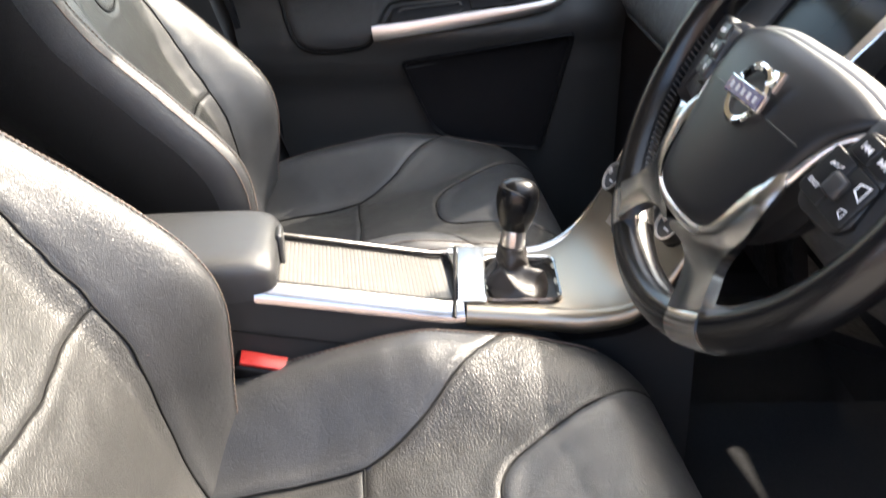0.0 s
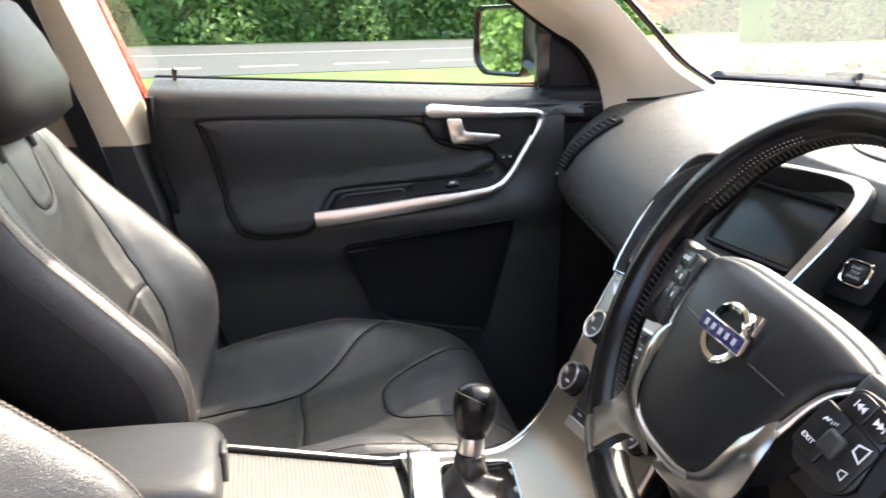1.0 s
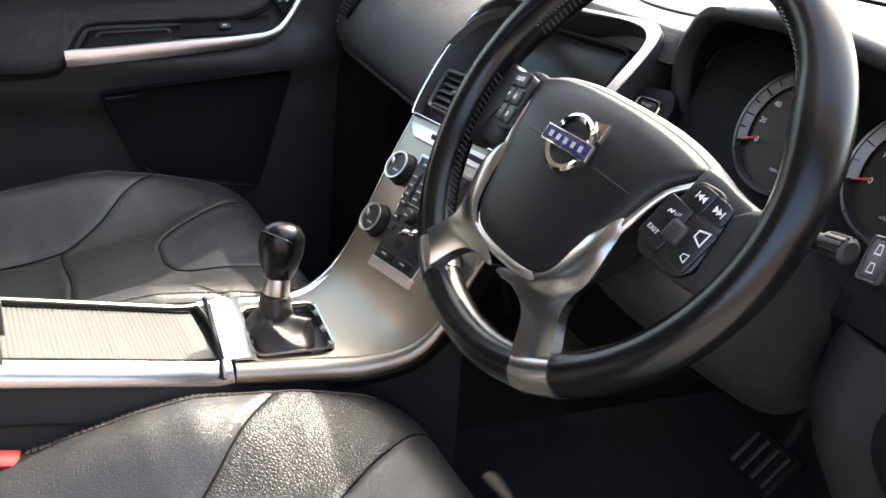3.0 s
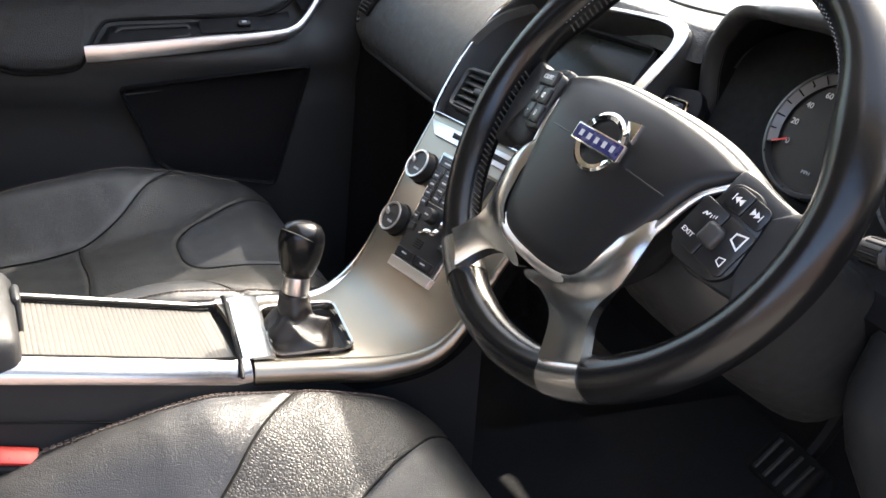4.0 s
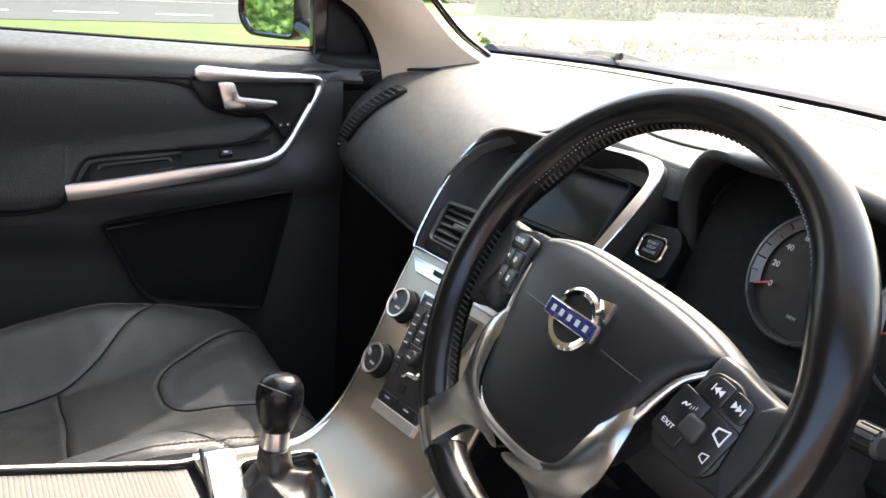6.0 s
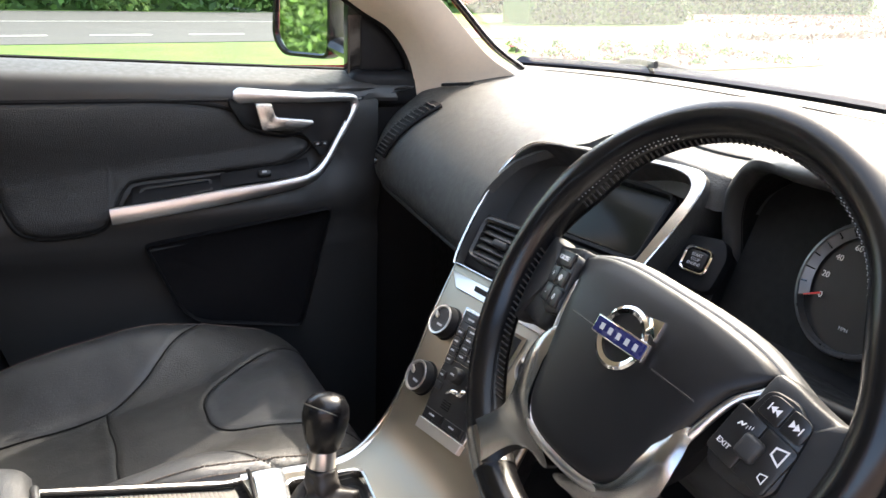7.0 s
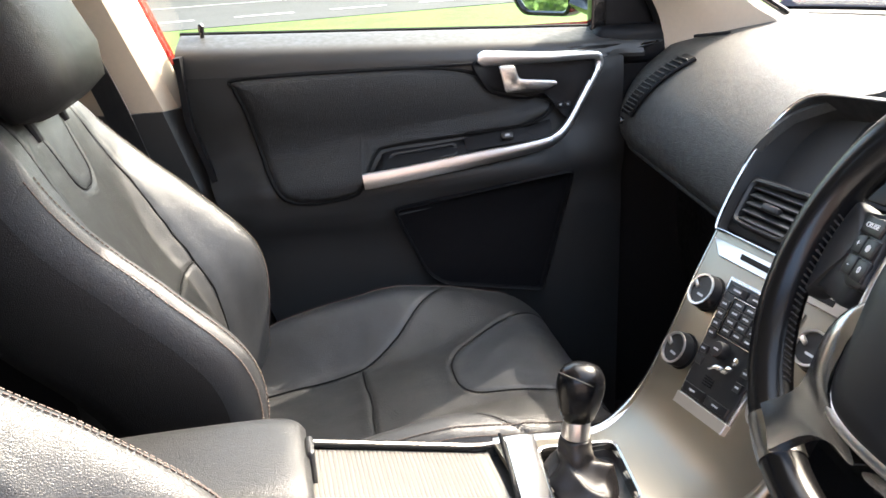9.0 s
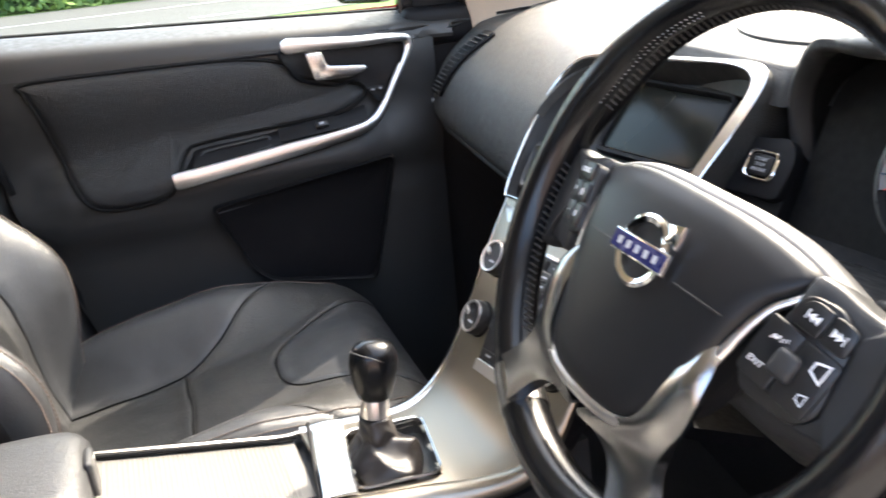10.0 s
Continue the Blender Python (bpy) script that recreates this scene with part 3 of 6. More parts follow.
part("arm", tube(crv([(0.876, 0.72, 1.150), (0.872, 0.62, 1.160), (0.95, 0.40, 1.130)], 6), 0.006, 8), PLASTIC_DARK, wiper)

# black seals that close the gap between door and door pillar
for s in (1, -1):
    rows = []
    for z in np.linspace(0.30, 1.115, 8):
        xf = -0.47 + max(0, 1.04 - z) * 0.29 - max(0, z - 1.04) * 0.26
        xr = -0.435 + max(0, 1.02 - z) * 0.30
        rows.append([(x, s * y, z) for x, y in ((xf - 0.03, 0.80), (xf + 0.005, 0.815), ((xf + xr) / 2, 0.822), (xr + 0.02, 0.818))])
    if s > 0:
        shell("door_seal_left", sheet(rows, 0.008), RUBBER, "black rubber seal between door and door pillar", "seal")

# ---- seats ----
def inside(pt, poly):
    x, y = pt
    hit = False
    for (x0, y0), (x1, y1) in zip(poly, poly[1:] + poly[:1]):
        if (y0 > y) != (y1 > y) and x < (x1 - x0) * (y - y0) / (y1 - y0) + x0:
            hit = not hit
    return hit


def near_line(a, b, lines):
    """Distance of the points (a, b) from the nearest of the lines."""
    best = np.full(a.shape, 9.0)
    for ln in lines:
        for (x0, y0), (x1, y1) in zip(ln[:-1], ln[1:]):
            dx, dy = x1 - x0, y1 - y0
            t = np.clip(((a - x0) * dx + (b - y0) * dy) / (dx * dx + dy * dy + 1e-12), 0, 1)
            best = np.minimum(best, np.hypot(a - x0 - t * dx, b - y0 - t * dy))
    return best


def patches(p, a, b, regions, names, parent, rest, mats):
    """Splits a net p into meshes by the region that its faces' plan places (a, b) fall in."""
    nu, nv = p.shape[:2]
    sets = {k: [] for k in list(names) + [rest]}
    for i in range(nu - 1):
        for j in range(nv - 1):
            c = (a[i:i + 2, j:j + 2].mean(), b[i:i + 2, j:j + 2].mean())
            k = next((nm for nm, rg in zip(names, regions) if inside(c, rg)), rest)
            sets[k].append((i * nv + j, (i + 1) * nv + j, (i + 1) * nv + j + 1, i * nv + j + 1))
    flatp = p.reshape(-1, 3)
    for k, fs in sets.items():
        used = sorted({q for f in fs for q in f})
        if not used:
            continue
        ix = {q: n for n, q in enumerate(used)}
        part(k.split("/")[0], (flatp[used], [tuple(ix[q] for q in f) for f in fs]), mats.get(k, LEATHER), parent, angle=180)


def lifted(p, h):
    """The net p raised along its normals by h."""
    du, dv = np.gradient(p, axis=0), np.gradient(p, axis=1)
    n = np.cross(du, dv)
    n /= np.linalg.norm(n, axis=2)[..., None] + 1e-12
    return p + n * h


def stitches(pts, step, length, r):
    """Short thread bars along a line on the surface."""
    pts = np.array(pts)
    seg = np.r_[0, np.cumsum(np.linalg.norm(np.diff(pts, axis=0), axis=1))]
    out = []
    for d in np.arange(step, seg[-1] - step, step):
        out.append(tube([np.array([np.interp(d + o, seg, pts[:, k]) for k in range(3)]) for o in (-length / 2, length / 2)], r, 5))
    return join(*out)


def on_net(line, a, b, q):
    """Places on the net q whose plan places (a, b) are nearest to the points of a plan line."""
    out = []
    for s, w in line:
        k = np.argmin((a - s) ** 2 + (b - w) ** 2)
        out.append(q.reshape(-1, 3)[k])
    return np.array(out)


def smooth_line(pts, n=3):
    pts = np.array(pts, float)
    for _ in range(n):
        pts[1:-1] = (pts[:-2] + 2 * pts[1:-1] + pts[2:]) / 4
    return pts


def seam_lines(lines, a, b, p, parent, side=1):
    """Dark seam cords sunk into the grooves."""
    q = lifted(p, 0.0012 * side)
    for ln in lines:
        ln = np.array(ln)
        seg = np.r_[0, np.cumsum(np.hypot(*np.diff(ln, axis=0).T))]
        m = max(6, int(seg[-1] / 0.006))
        ln2 = np.c_[np.interp(np.linspace(0, seg[-1], m), seg, ln[:, 0]), np.interp(np.linspace(0, seg[-1], m), seg, ln[:, 1])]
        ln2 = ln2[(ln2[:, 0] >= a.min()) & (ln2[:, 0] <= a.max() - 0.004)]
        if len(ln2) > 4:
            part("seam", tube(smooth_line(on_net(ln2, a, b, q), 4), 0.0014, 6), RUBBER, parent)


def cushion_z(s, w):
    base = interp(s, [(-0.24, 0.625), (-0.12, 0.638), (0, 0.655), (0.14, 0.686), (0.22, 0.704), (0.34, 0.708)])
    g = interp(s, [(-0.24, 0.6), (-0.1, 1.0), (0.06, 1.0), (0.16, 0.55), (0.24, 0.15), (0.34, 0.0)])
    a = abs(w)
    t = min(1.0, max(0.0, (a - 0.085) / 0.125))
    return base + 0.072 * g * t * t * (3 - 2 * t) + 0.006 * math.exp(-((s - 0.05) / 0.05) ** 2 - (w / 0.09) ** 2)


def seat(x0, yc, lean, label):
    """A leather sports seat: x0 the cross seam of its cushion, yc its middle line."""
    ob = thing("bucket_seat", (x0, yc, 0.30), label, "car seat", "front seats")
    hw = lambda s: interp(s, [(-0.24, 0.232), (-0.05, 0.246), (0.1, 0.25), (0.2, 0.243), (0.27, 0.225), (0.32, 0.195)])
    # plan lines of the cushion's seams
    side = lambda k: [(-0.24, k * 0.092), (0.0, k * 0.098)] + [tuple(q) for q in crv([(0.0, k * 0.098), (0.06, k * 0.13), (0.12, k * 0.185), (0.17, k * 0.232), (0.19, k * 0.262)], 6)[1:]]
    tongue = [tuple(q) for q in rpoly([(0.345, 0.175), (0.13, 0.055), (0.13, -0.055), (0.345, -0.175)], [0.001, 0.04, 0.04, 0.001], 6)]
    cross = [(0.0, -0.098), (0.004, 0.0), (0.0, 0.098)]
    lines = [side(1), side(-1), tongue, cross]
    ss = np.r_[np.linspace(-0.24, 0.26, 140), 0.26 + 0.075 * np.sin(np.linspace(0, np.pi / 2, 18))[1:]]
    vv = np.r_[-1 + 0.12 * (1 - np.cos(np.linspace(0, np.pi / 2, 12)))[:-1], np.linspace(-0.88, 0.88, 104), (1 - 0.12 * (1 - np.cos(np.linspace(0, np.pi / 2, 12))))[::-1][1:]]
    a = np.array([[s for v in vv] for s in ss])
    b = np.array([[hw(min(s, 0.32)) * v for v in vv] for s in ss])
    d = near_line(a, b, lines)
    p = np.zeros((*a.shape, 3))
    for i, s in enumerate(ss):
        for j, v in enumerate(vv):
            w = b[i, j]
            z = cushion_z(s, w)
            e = max(0.0, (abs(v) - 0.88) / 0.12)
            z -= 0.045 * (1 - math.sqrt(max(0, 1 - e * e)))
            f = max(0.0, (s - 0.245) / 0.0901)
            z -= 0.085 * (1 - math.sqrt(max(0, 1 - min(1, f) ** 2)))
            z += -0.0026 * math.exp(-(d[i, j] / 0.0026) ** 2) + 0.0010 * math.exp(-((d[i, j] - 0.009) / 0.008) ** 2)
            nz = noise.noise(Vector((s * 9 + x0, w * 9 + yc, 3.1))) * 0.0025 + noise.noise(Vector((s * 34, w * 34 + yc, 1.7))) * 0.0011
            p[i, j] = (x0 + s, yc + w, z + nz)
    # skirts round the sides and the front
    low = p.copy()
    reg = [[(-0.3, -0.095), (0.0, -0.098), (0.0, 0.098), (-0.3, 0.095)], tongue + [(0.4, -0.2), (0.4, 0.2)], [(-0.3, 0.093), *side(1), (0.3, 0.4), (-0.3, 0.4)], [(-0.3, -0.093), *side(-1), (0.3, -0.4), (-0.3, -0.4)]]
    patches(p, a, b, reg, ["seat_panel", "front_insert", "side_bolster/1", "side_bolster/2"], ob, "thigh_panel", {"seat_panel": LEATHER, "thigh_panel": THIGH_LEATHER, "front_insert": LEATHER_SMOOTH, "side_bolster/1": LEATHER_SMOOTH, "side_bolster/2": LEATHER_SMOOTH})
    rim = np.vstack([p[:, 0], p[-1, 1:-1], p[::-1, -1]])
    skirt = []
    for k, (dz, pull) in enumerate(((0, 0), (0.02, -0.003), (0.06, 0.0), (0.10, 0.012), (0.16, 0.03))):
        q = rim.copy()
        c = np.array([x0, yc, 0])
        q[:, :2] += (c[:2] - q[:, :2]) * pull / 0.25
        q[:, 2] = np.maximum(q[:, 2] - dz, 0.50 + 0.002 * k)
        skirt.append(q)
    part("seat_skirt", grid(skirt), LEATHER_SMOOTH, ob, angle=180)
    part("seat_base", rbox((x0 + 0.03, yc, 0.46), (0.46, 0.40, 0.14), 0.03, 3), PLASTIC_DARK, ob)
    for k in (-1, 1):
        part("seat_rail", rbox((x0 + 0.03, yc + k * 0.18, 0.335), (0.56, 0.045, 0.13), 0.008), PLASTIC_DARK, ob)
    seam_lines(lines, a, b, p, ob)
    q = lifted(p, 0.0010)
    for v0, i0, i1 in ((0.945, 10, 142), (0.895, 10, 142), (-0.945, 10, 142), (-0.895, 10, 142)):
        jj = int(np.argmin(abs(vv - v0)))
        part("stitching", stitches(smooth_line(q[i0:i1, jj]), 0.0062, 0.0044, 0.0009), THREAD, ob, "brown double stitching along the cushion edge")["kind"] = "stuff"
    # backrest
    bx, bz, tilt = x0 - 0.150 - 0.003 * (25 - lean), 0.64, radians(lean)
    up, out = np.array([-math.sin(tilt), 0, math.cos(tilt)]), np.array([math.cos(tilt), 0, math.sin(tilt)])
    hb = lambda l: interp(l, [(-0.03, 0.175), (0.08, 0.208), (0.2, 0.222), (0.30, 0.220), (0.40, 0.205), (0.48, 0.175), (0.54, 0.135)])

    def proud(l, w):
        g = interp(l, [(-0.03, 0.30), (0.06, 0.62), (0.15, 0.95), (0.22, 1.0), (0.31, 0.75), (0.41, 0.3), (0.50, 0.05), (0.55, 0.0)])
        t = min(1.0, max(0.0, (abs(w) - 0.09) / 0.10))
        return 0.088 * g * t * t * (3 - 2 * t) + 0.018 * math.exp(-((l - 0.17) / 0.1) ** 2) - 0.01
    sd = lambda k: [tuple(q) for q in crv([(-0.03, k * 0.095), (0.1, k * 0.110), (0.25, k * 0.122), (0.37, k * 0.128), (0.47, k * 0.118), (0.60, k * 0.095)], 8)]
    bt = [tuple(q) for q in rpoly([(0.64, 0.085), (0.415, 0.036), (0.415, -0.036), (0.64, -0.085)], [0.001, 0.03, 0.03, 0.001], 6)]
    bc = [(0.235, -0.121), (0.225, 0.0), (0.235, 0.121)]
    lines = [sd(1), sd(-1), bt, bc]
    ll = np.r_[np.linspace(-0.03, 0.505, 140), 0.505 + 0.075 * np.sin(np.linspace(0, np.pi / 2, 16))[1:]]
    a = np.array([[l for v in vv] for l in ll])
    b = np.array([[hb(min(l - 0.03 * max(0.0, l / 0.53), 0.54)) * v for v in vv] for l in ll])
    d = near_line(a, b, lines)
    p = np.zeros((*a.shape, 3))
    for i, l in enumerate(ll):
        for j, v in enumerate(vv):
            w = b[i, j]
            h = proud(l, w)
            e = max(0.0, (abs(v) - 0.88) / 0.12)
            h -= 0.045 * (1 - math.sqrt(max(0, 1 - e * e)))
            f = min(1.0, max(0.0, (l - 0.485) / 0.0955))
            h -= 0.07 * (1 - math.sqrt(max(0, 1 - f * f)))
            h += -0.0026 * math.exp(-(d[i, j] / 0.0026) ** 2) + 0.0010 * math.exp(-((d[i, j] - 0.009) / 0.008) ** 2)
            h += noise.noise(Vector((l * 8 + x0, w * 8 + yc, 7.1))) * 0.0018 + noise.noise(Vector((l * 30, w * 30 + yc, 9.7))) * 0.0012
            p[i, j] = np.array([bx, yc + w, bz]) + up * l + out * h
    reg = [[(0.64, 0.085), *bt[1:-1], (0.64, -0.085)], [(-0.1, -0.1), *sd(-1), (0.8, -0.4), (-0.1, -0.4)], [(-0.1, 0.1), *sd(1), (0.8, 0.4), (-0.1, 0.4)], [(-0.1, -0.12), (0.21, -0.14), (0.21, 0.14), (-0.1, 0.12)]]
    patches(p, a, b, reg, ["back_insert", "back_bolster/1", "back_bolster/2", "lumbar_panel"], ob, "back_panel", {"back_bolster/1": LEATHER_SMOOTH, "back_bolster/2": LEATHER_SMOOTH, "back_insert": LEATHER_SMOOTH})
    rim = np.vstack([p[:, 0], p[-1, 1:-1], p[::-1, -1]])
    mid = np.array([bx, yc, bz]) + up * 0.25
    skirt = [rim]
    for dd, pull in ((0.018, -0.012), (0.05, -0.01), (0.10, 0.0), (0.13, 0.06), (0.14, 0.25), (0.14, 0.9)):
        q = rim - out * dd
        tocen = mid + np.outer((q - mid) @ out, out) - q
        skirt.append(q + tocen * pull)
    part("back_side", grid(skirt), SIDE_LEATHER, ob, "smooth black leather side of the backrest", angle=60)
    seam_lines(lines, a, b, p, ob, -1)
    q = lifted(p, -0.0010)
    for v0 in (0.945, 0.885, -0.945, -0.885):
        jj = int(np.argmin(abs(vv - v0)))
        part("stitching", stitches(smooth_line(q[6:134, jj]), 0.0062, 0.0044, 0.0009), THREAD, ob, "brown double stitching along the bolster")["kind"] = "stuff"
    # head restraint on two posts
    hx = np.array([bx, yc, bz]) + up * 0.495 - out * 0.010
    for k in (-1, 1):
        part("head_restraint_post", tube([hx + (0, k * 0.065, 0), hx + (0, k * 0.065, 0) + up * 0.10], 0.006, 10), PLASTIC_DARK, ob)
    rows = []
    for l, w, t in ((0.02, 0.085, 0.02), (0.03, 0.115, 0.045), (0.07, 0.13, 0.058), (0.13, 0.13, 0.055), (0.18, 0.118, 0.045), (0.205, 0.095, 0.025), (0.212, 0.06, 0.008)):
        th = np.linspace(0, 2 * np.pi, 28, endpoint=False)
        rows.append([hx + up * l + np.array([0, 1, 0]) * w * np.sign(math.cos(q)) * abs(math.cos(q)) ** 0.6 + out * (0.03 + t * np.sign(math.sin(q)) * abs(math.sin(q)) ** 0.6) for q in th])
    # darker leather than the seat's puts the head restraint's shade into its colour
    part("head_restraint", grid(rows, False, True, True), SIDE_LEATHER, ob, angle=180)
    ob.rotation_euler.z = radians(6.5)
    return ob


seat(-0.142, 0.335, 21.0, "black leather passenger seat with brown stitching beside the console")
seat(-0.066, -0.335, 25, "black leather driver seat with creased bolsters and brown stitching")

# ---- passenger door ----
door = thing("passenger_door", (0, 0.78, 0.30), "black door trim with leather insert and silver handle strip", "car door")
SILL = lambda x: 1.148 - 0.028 * (x + 0.45) / 0.76          # height of the window ledge
rear = lambda z: -0.435 + max(0, 1.02 - z) * 0.30


def door_y(x, z):
    """Depth of the door card at a place: the ledge, the hollow over the armrest, the swell under it and the pocket."""
    arm = 0.915 + 0.10 * (x + 0.13) if x > -0.13 else 0.915
    y = 0.715 - 0.012 * math.exp(-((z - 1.05) / 0.06) ** 2)
    y -= 0.042 * math.exp(-((z - arm + 0.045) / 0.055) ** 2) * (0.65 + 0.35 / (1 + math.exp((x - 0.15) * 14)))
    fold = np.interp(x, [-0.288, -0.209, -0.071, 0.078, 0.203], [0.944, 0.953, 0.969, 0.993, 1.019])      # the armrest swells out below this line
    k = min(1.0, max(0.0, (fold + 0.004 - z) / 0.020))
    y -= 0.013 * k * k * (3 - 2 * k) * min(1.0, max(0.0, (z - 0.86) / 0.04)) * min(1.0, max(0.0, (0.24 - x) / 0.05)) * min(1.0, max(0.0, (x + 0.36) / 0.05))
    if z < 0.87:
        y -= 0.016 * min(1, (0.87 - z) / 0.05)
    y += 0.02 * max(0, (x - 0.22) / 0.12) ** 2
    y -= 0.02 * max(0, (-0.30 - x) / 0.14) ** 2 * (-1)
    return y


rows = []
for u in np.linspace(0, 1, 70):
    col = []
    for z in np.r_[np.linspace(0.30, 1.09, 80)]:
        x = rear(z) + (0.345 - rear(z)) * u
        col.append((x, door_y(x, z), z))
    x = rear(1.1) + (0.42 - rear(1.1)) * u
    yb = door_y(min(x, 0.345), 1.09)
    for q in crv([(yb, 1.09), (yb + 0.001, SILL(x) - 0.03), (yb + 0.012, SILL(x) - 0.012), (yb + 0.035, SILL(x) - 0.003), (0.80, SILL(x) + 0.008), (0.822, SILL(x))], 4)[1:]:
        col.append((x if q[1] > 1.1 else (x + (rear(1.09) + (0.345 - rear(1.09)) * u)) / 2, q[0], q[1]))
    rows.append(col)
part("door_card", sheet([r[:80] for r in rows], 0.006), PLASTIC, door, angle=60)
part("window_ledge", sheet([r[79:] for r in rows], 0.006), LEDGE, door, "grained ledge under the window", angle=60)
part("door_skin", sheet([[(x, y, z) for x in (-0.36, 0.0, 0.62)] for y, z in ((0.90, 0.32), (0.935, 0.6), (0.93, 0.9), (0.87, 1.12), (0.835, 1.135))], 0.01), PAINT_RED, door, "red painted outer skin")
part("door_edge", sheet([[(rear(z) + 0.004, y, z) for y in (0.70, 0.78, 0.862)] for z in np.linspace(0.30, 1.128, 8)], 0.01), PLASTIC_DARK, door, "black inner edge of the door")
part("window_seal", tube([(x, 0.818, SILL(x) + 0.006) for x in np.linspace(-0.44, 0.32, 9)], 0.006, 8), RUBBER, door, "black rubber window seal")
g = part("window_pane", grid([[(x, 0.83 - max(0, z - 1.1) * 0.42, z) for x in (-0.46 - (z - 1.1) * 0.26, 0.0, 0.36 - (z - 1.1) * 0.1)] for z in (1.1, 1.3, 1.5)]), GLASS, door, "clear side window")
g.visible_shadow = False
part("lock_pin", lathe([(0.004, 0), (0.004, 0.012), (0.0055, 0.014), (0.0055, 0.024), (0.003, 0.027)], Matrix.Translation((-0.395, 0.785, SILL(-0.395) + 0.002)), 14), GLOSS, door)


def on_door(pts, off=0.0, n=6, closed=True):
    return np.array([(x, door_y(x, z) - off, z) for x, z in crv(pts, n, closed)])


# leather insert: a raised cushion within a groove
out2 = [(-0.330, 1.086), (-0.338, 1.070), (-0.325, 1.034), (-0.307, 0.954), (-0.285, 0.900), (-0.262, 0.876), (-0.218, 0.869), (-0.150, 0.879), (-0.130, 0.906), (-0.107, 0.946), (-0.081, 0.957), (0.018, 0.966), (0.150, 0.976), (0.200, 0.996), (0.207, 1.016), (0.159, 1.031), (0.10, 1.046), (0.078, 1.070), (0.0, 1.085), (-0.15, 1.088)]
loop = crv(out2, 6, True)
cx, cz = -0.13, 0.985
rows = []
for k, (f, off) in enumerate(((1.0, -0.004), (0.992, 0.002), (0.975, 0.006), (0.9, 0.009), (0.7, 0.011), (0.4, 0.011), (0.15, 0.011), (0.002, 0.011))):
    rows.append([(cx + (x - cx) * f, door_y(cx + (x - cx) * f, cz + (z - cz) * f) - off - 0.0, cz + (z - cz) * f) for x, z in loop])
part("leather_insert", grid(rows, False, True, False), DOOR_LEATHER, door, "grained black leather insert", angle=60)
part("insert_groove", tube(on_door(out2, 0.002), 0.0042, 8, True), RUBBER, door)
part("upper_seam", tube([(x, door_y(x, 1.088) - 0.004, 1.0885) for x in np.linspace(-0.33, 0.075, 20)], 0.0025, 8), PLASTIC_DARK, door)
# silver strip that runs from the armrest round the handle
strip = crv([(-0.131, 0.908), (-0.05, 0.917), (0.06, 0.931), (0.15, 0.943), (0.205, 0.955), (0.232, 0.975), (0.262, 1.020), (0.292, 1.068), (0.295, 1.084), (0.280, 1.092), (0.20, 1.097), (0.12, 1.101), (0.075, 1.103)], 8)
wid = np.interp(np.linspace(0, 1, len(strip)), [0, 0.15, 0.35, 0.45, 0.7, 0.85, 1.0], [0.0145, 0.0130, 0.0090, 0.0065, 0.0068, 0.0090, 0.0140])
sp = np.array([(x, 0.662 - 0.02 * max(0, min(1, (0.2 - x) / 0.3)) + 0.045 * max(0, (x - 0.2) / 0.1), z) for x, z in strip])
wid[0] *= 0.92
wid[-3:] *= np.array([0.97, 0.80, 0.45])
tan = np.gradient(sp, axis=0)
tan /= np.linalg.norm(tan, axis=1)[:, None]
rows = []
for q, tn, w in zip(sp, tan, wid):
    acr = np.cross(tn, (0.0, 1.0, 0.0))
    acr /= np.linalg.norm(acr)
    dep = np.array([0.0, 1.0, 0.0])
    rows.append([q + acr * w * u + dep * v for u, v in ((-1, 0.004), (-1, -0.001), (-0.85, -0.0035), (-0.4, -0.005), (0.0, -0.0055), (0.4, -0.005), (0.85, -0.0035), (1, -0.001), (1, 0.004))])
part("silver_strip", grid(rows, False, True, True), HANDLE, door, "polished silver strip round the handle")
# black bowl behind the handle and the switch ledge
bowl = [(0.075, 1.095), (0.082, 1.06), (0.105, 1.035), (0.16, 1.022), (0.20, 1.025), (0.235, 0.985), (0.27, 1.03), (0.288, 1.075), (0.27, 1.088), (0.18, 1.094)]
lp = crv(bowl, 5, True)
rows = [[(0.18 + (x - 0.18) * f, door_y(0.18 + (x - 0.18) * f, 1.06 + (z - 1.06) * f) - o, 1.06 + (z - 1.06) * f) for x, z in lp] for f, o in ((1.0, 0.012), (0.97, 0.015), (0.94, 0.012), (0.88, 0.004), (0.6, 0.003), (0.3, 0.003), (0.002, 0.003))]
part("handle_bowl", grid(rows, False, True), PLASTIC_DARK, door, angle=60)
part("release_lever", plate(rpoly([(0.112, 1.085), (0.142, 1.085), (0.148, 1.062), (0.213, 1.056), (0.216, 1.047), (0.188, 1.036), (0.124, 1.038)], 0.006, 4), Matrix(((1, 0, 0, 0), (0, 0, -1, 0.690), (0, 1, 0, 0), (0, 0, 0, 1))), 0.016, 0.005), SATIN, door, "satin chrome door release lever")
part("handle_recess", plate(rpoly([(0.135, 1.086), (0.225, 1.084), (0.205, 1.052), (0.138, 1.058)], 0.008, 4), Matrix(((1, 0, 0, 0), (0, 0, -1, 0.7085), (0, 1, 0, 0), (0, 0, 0, 1))), 0.004, 0.001), PLASTIC, door)
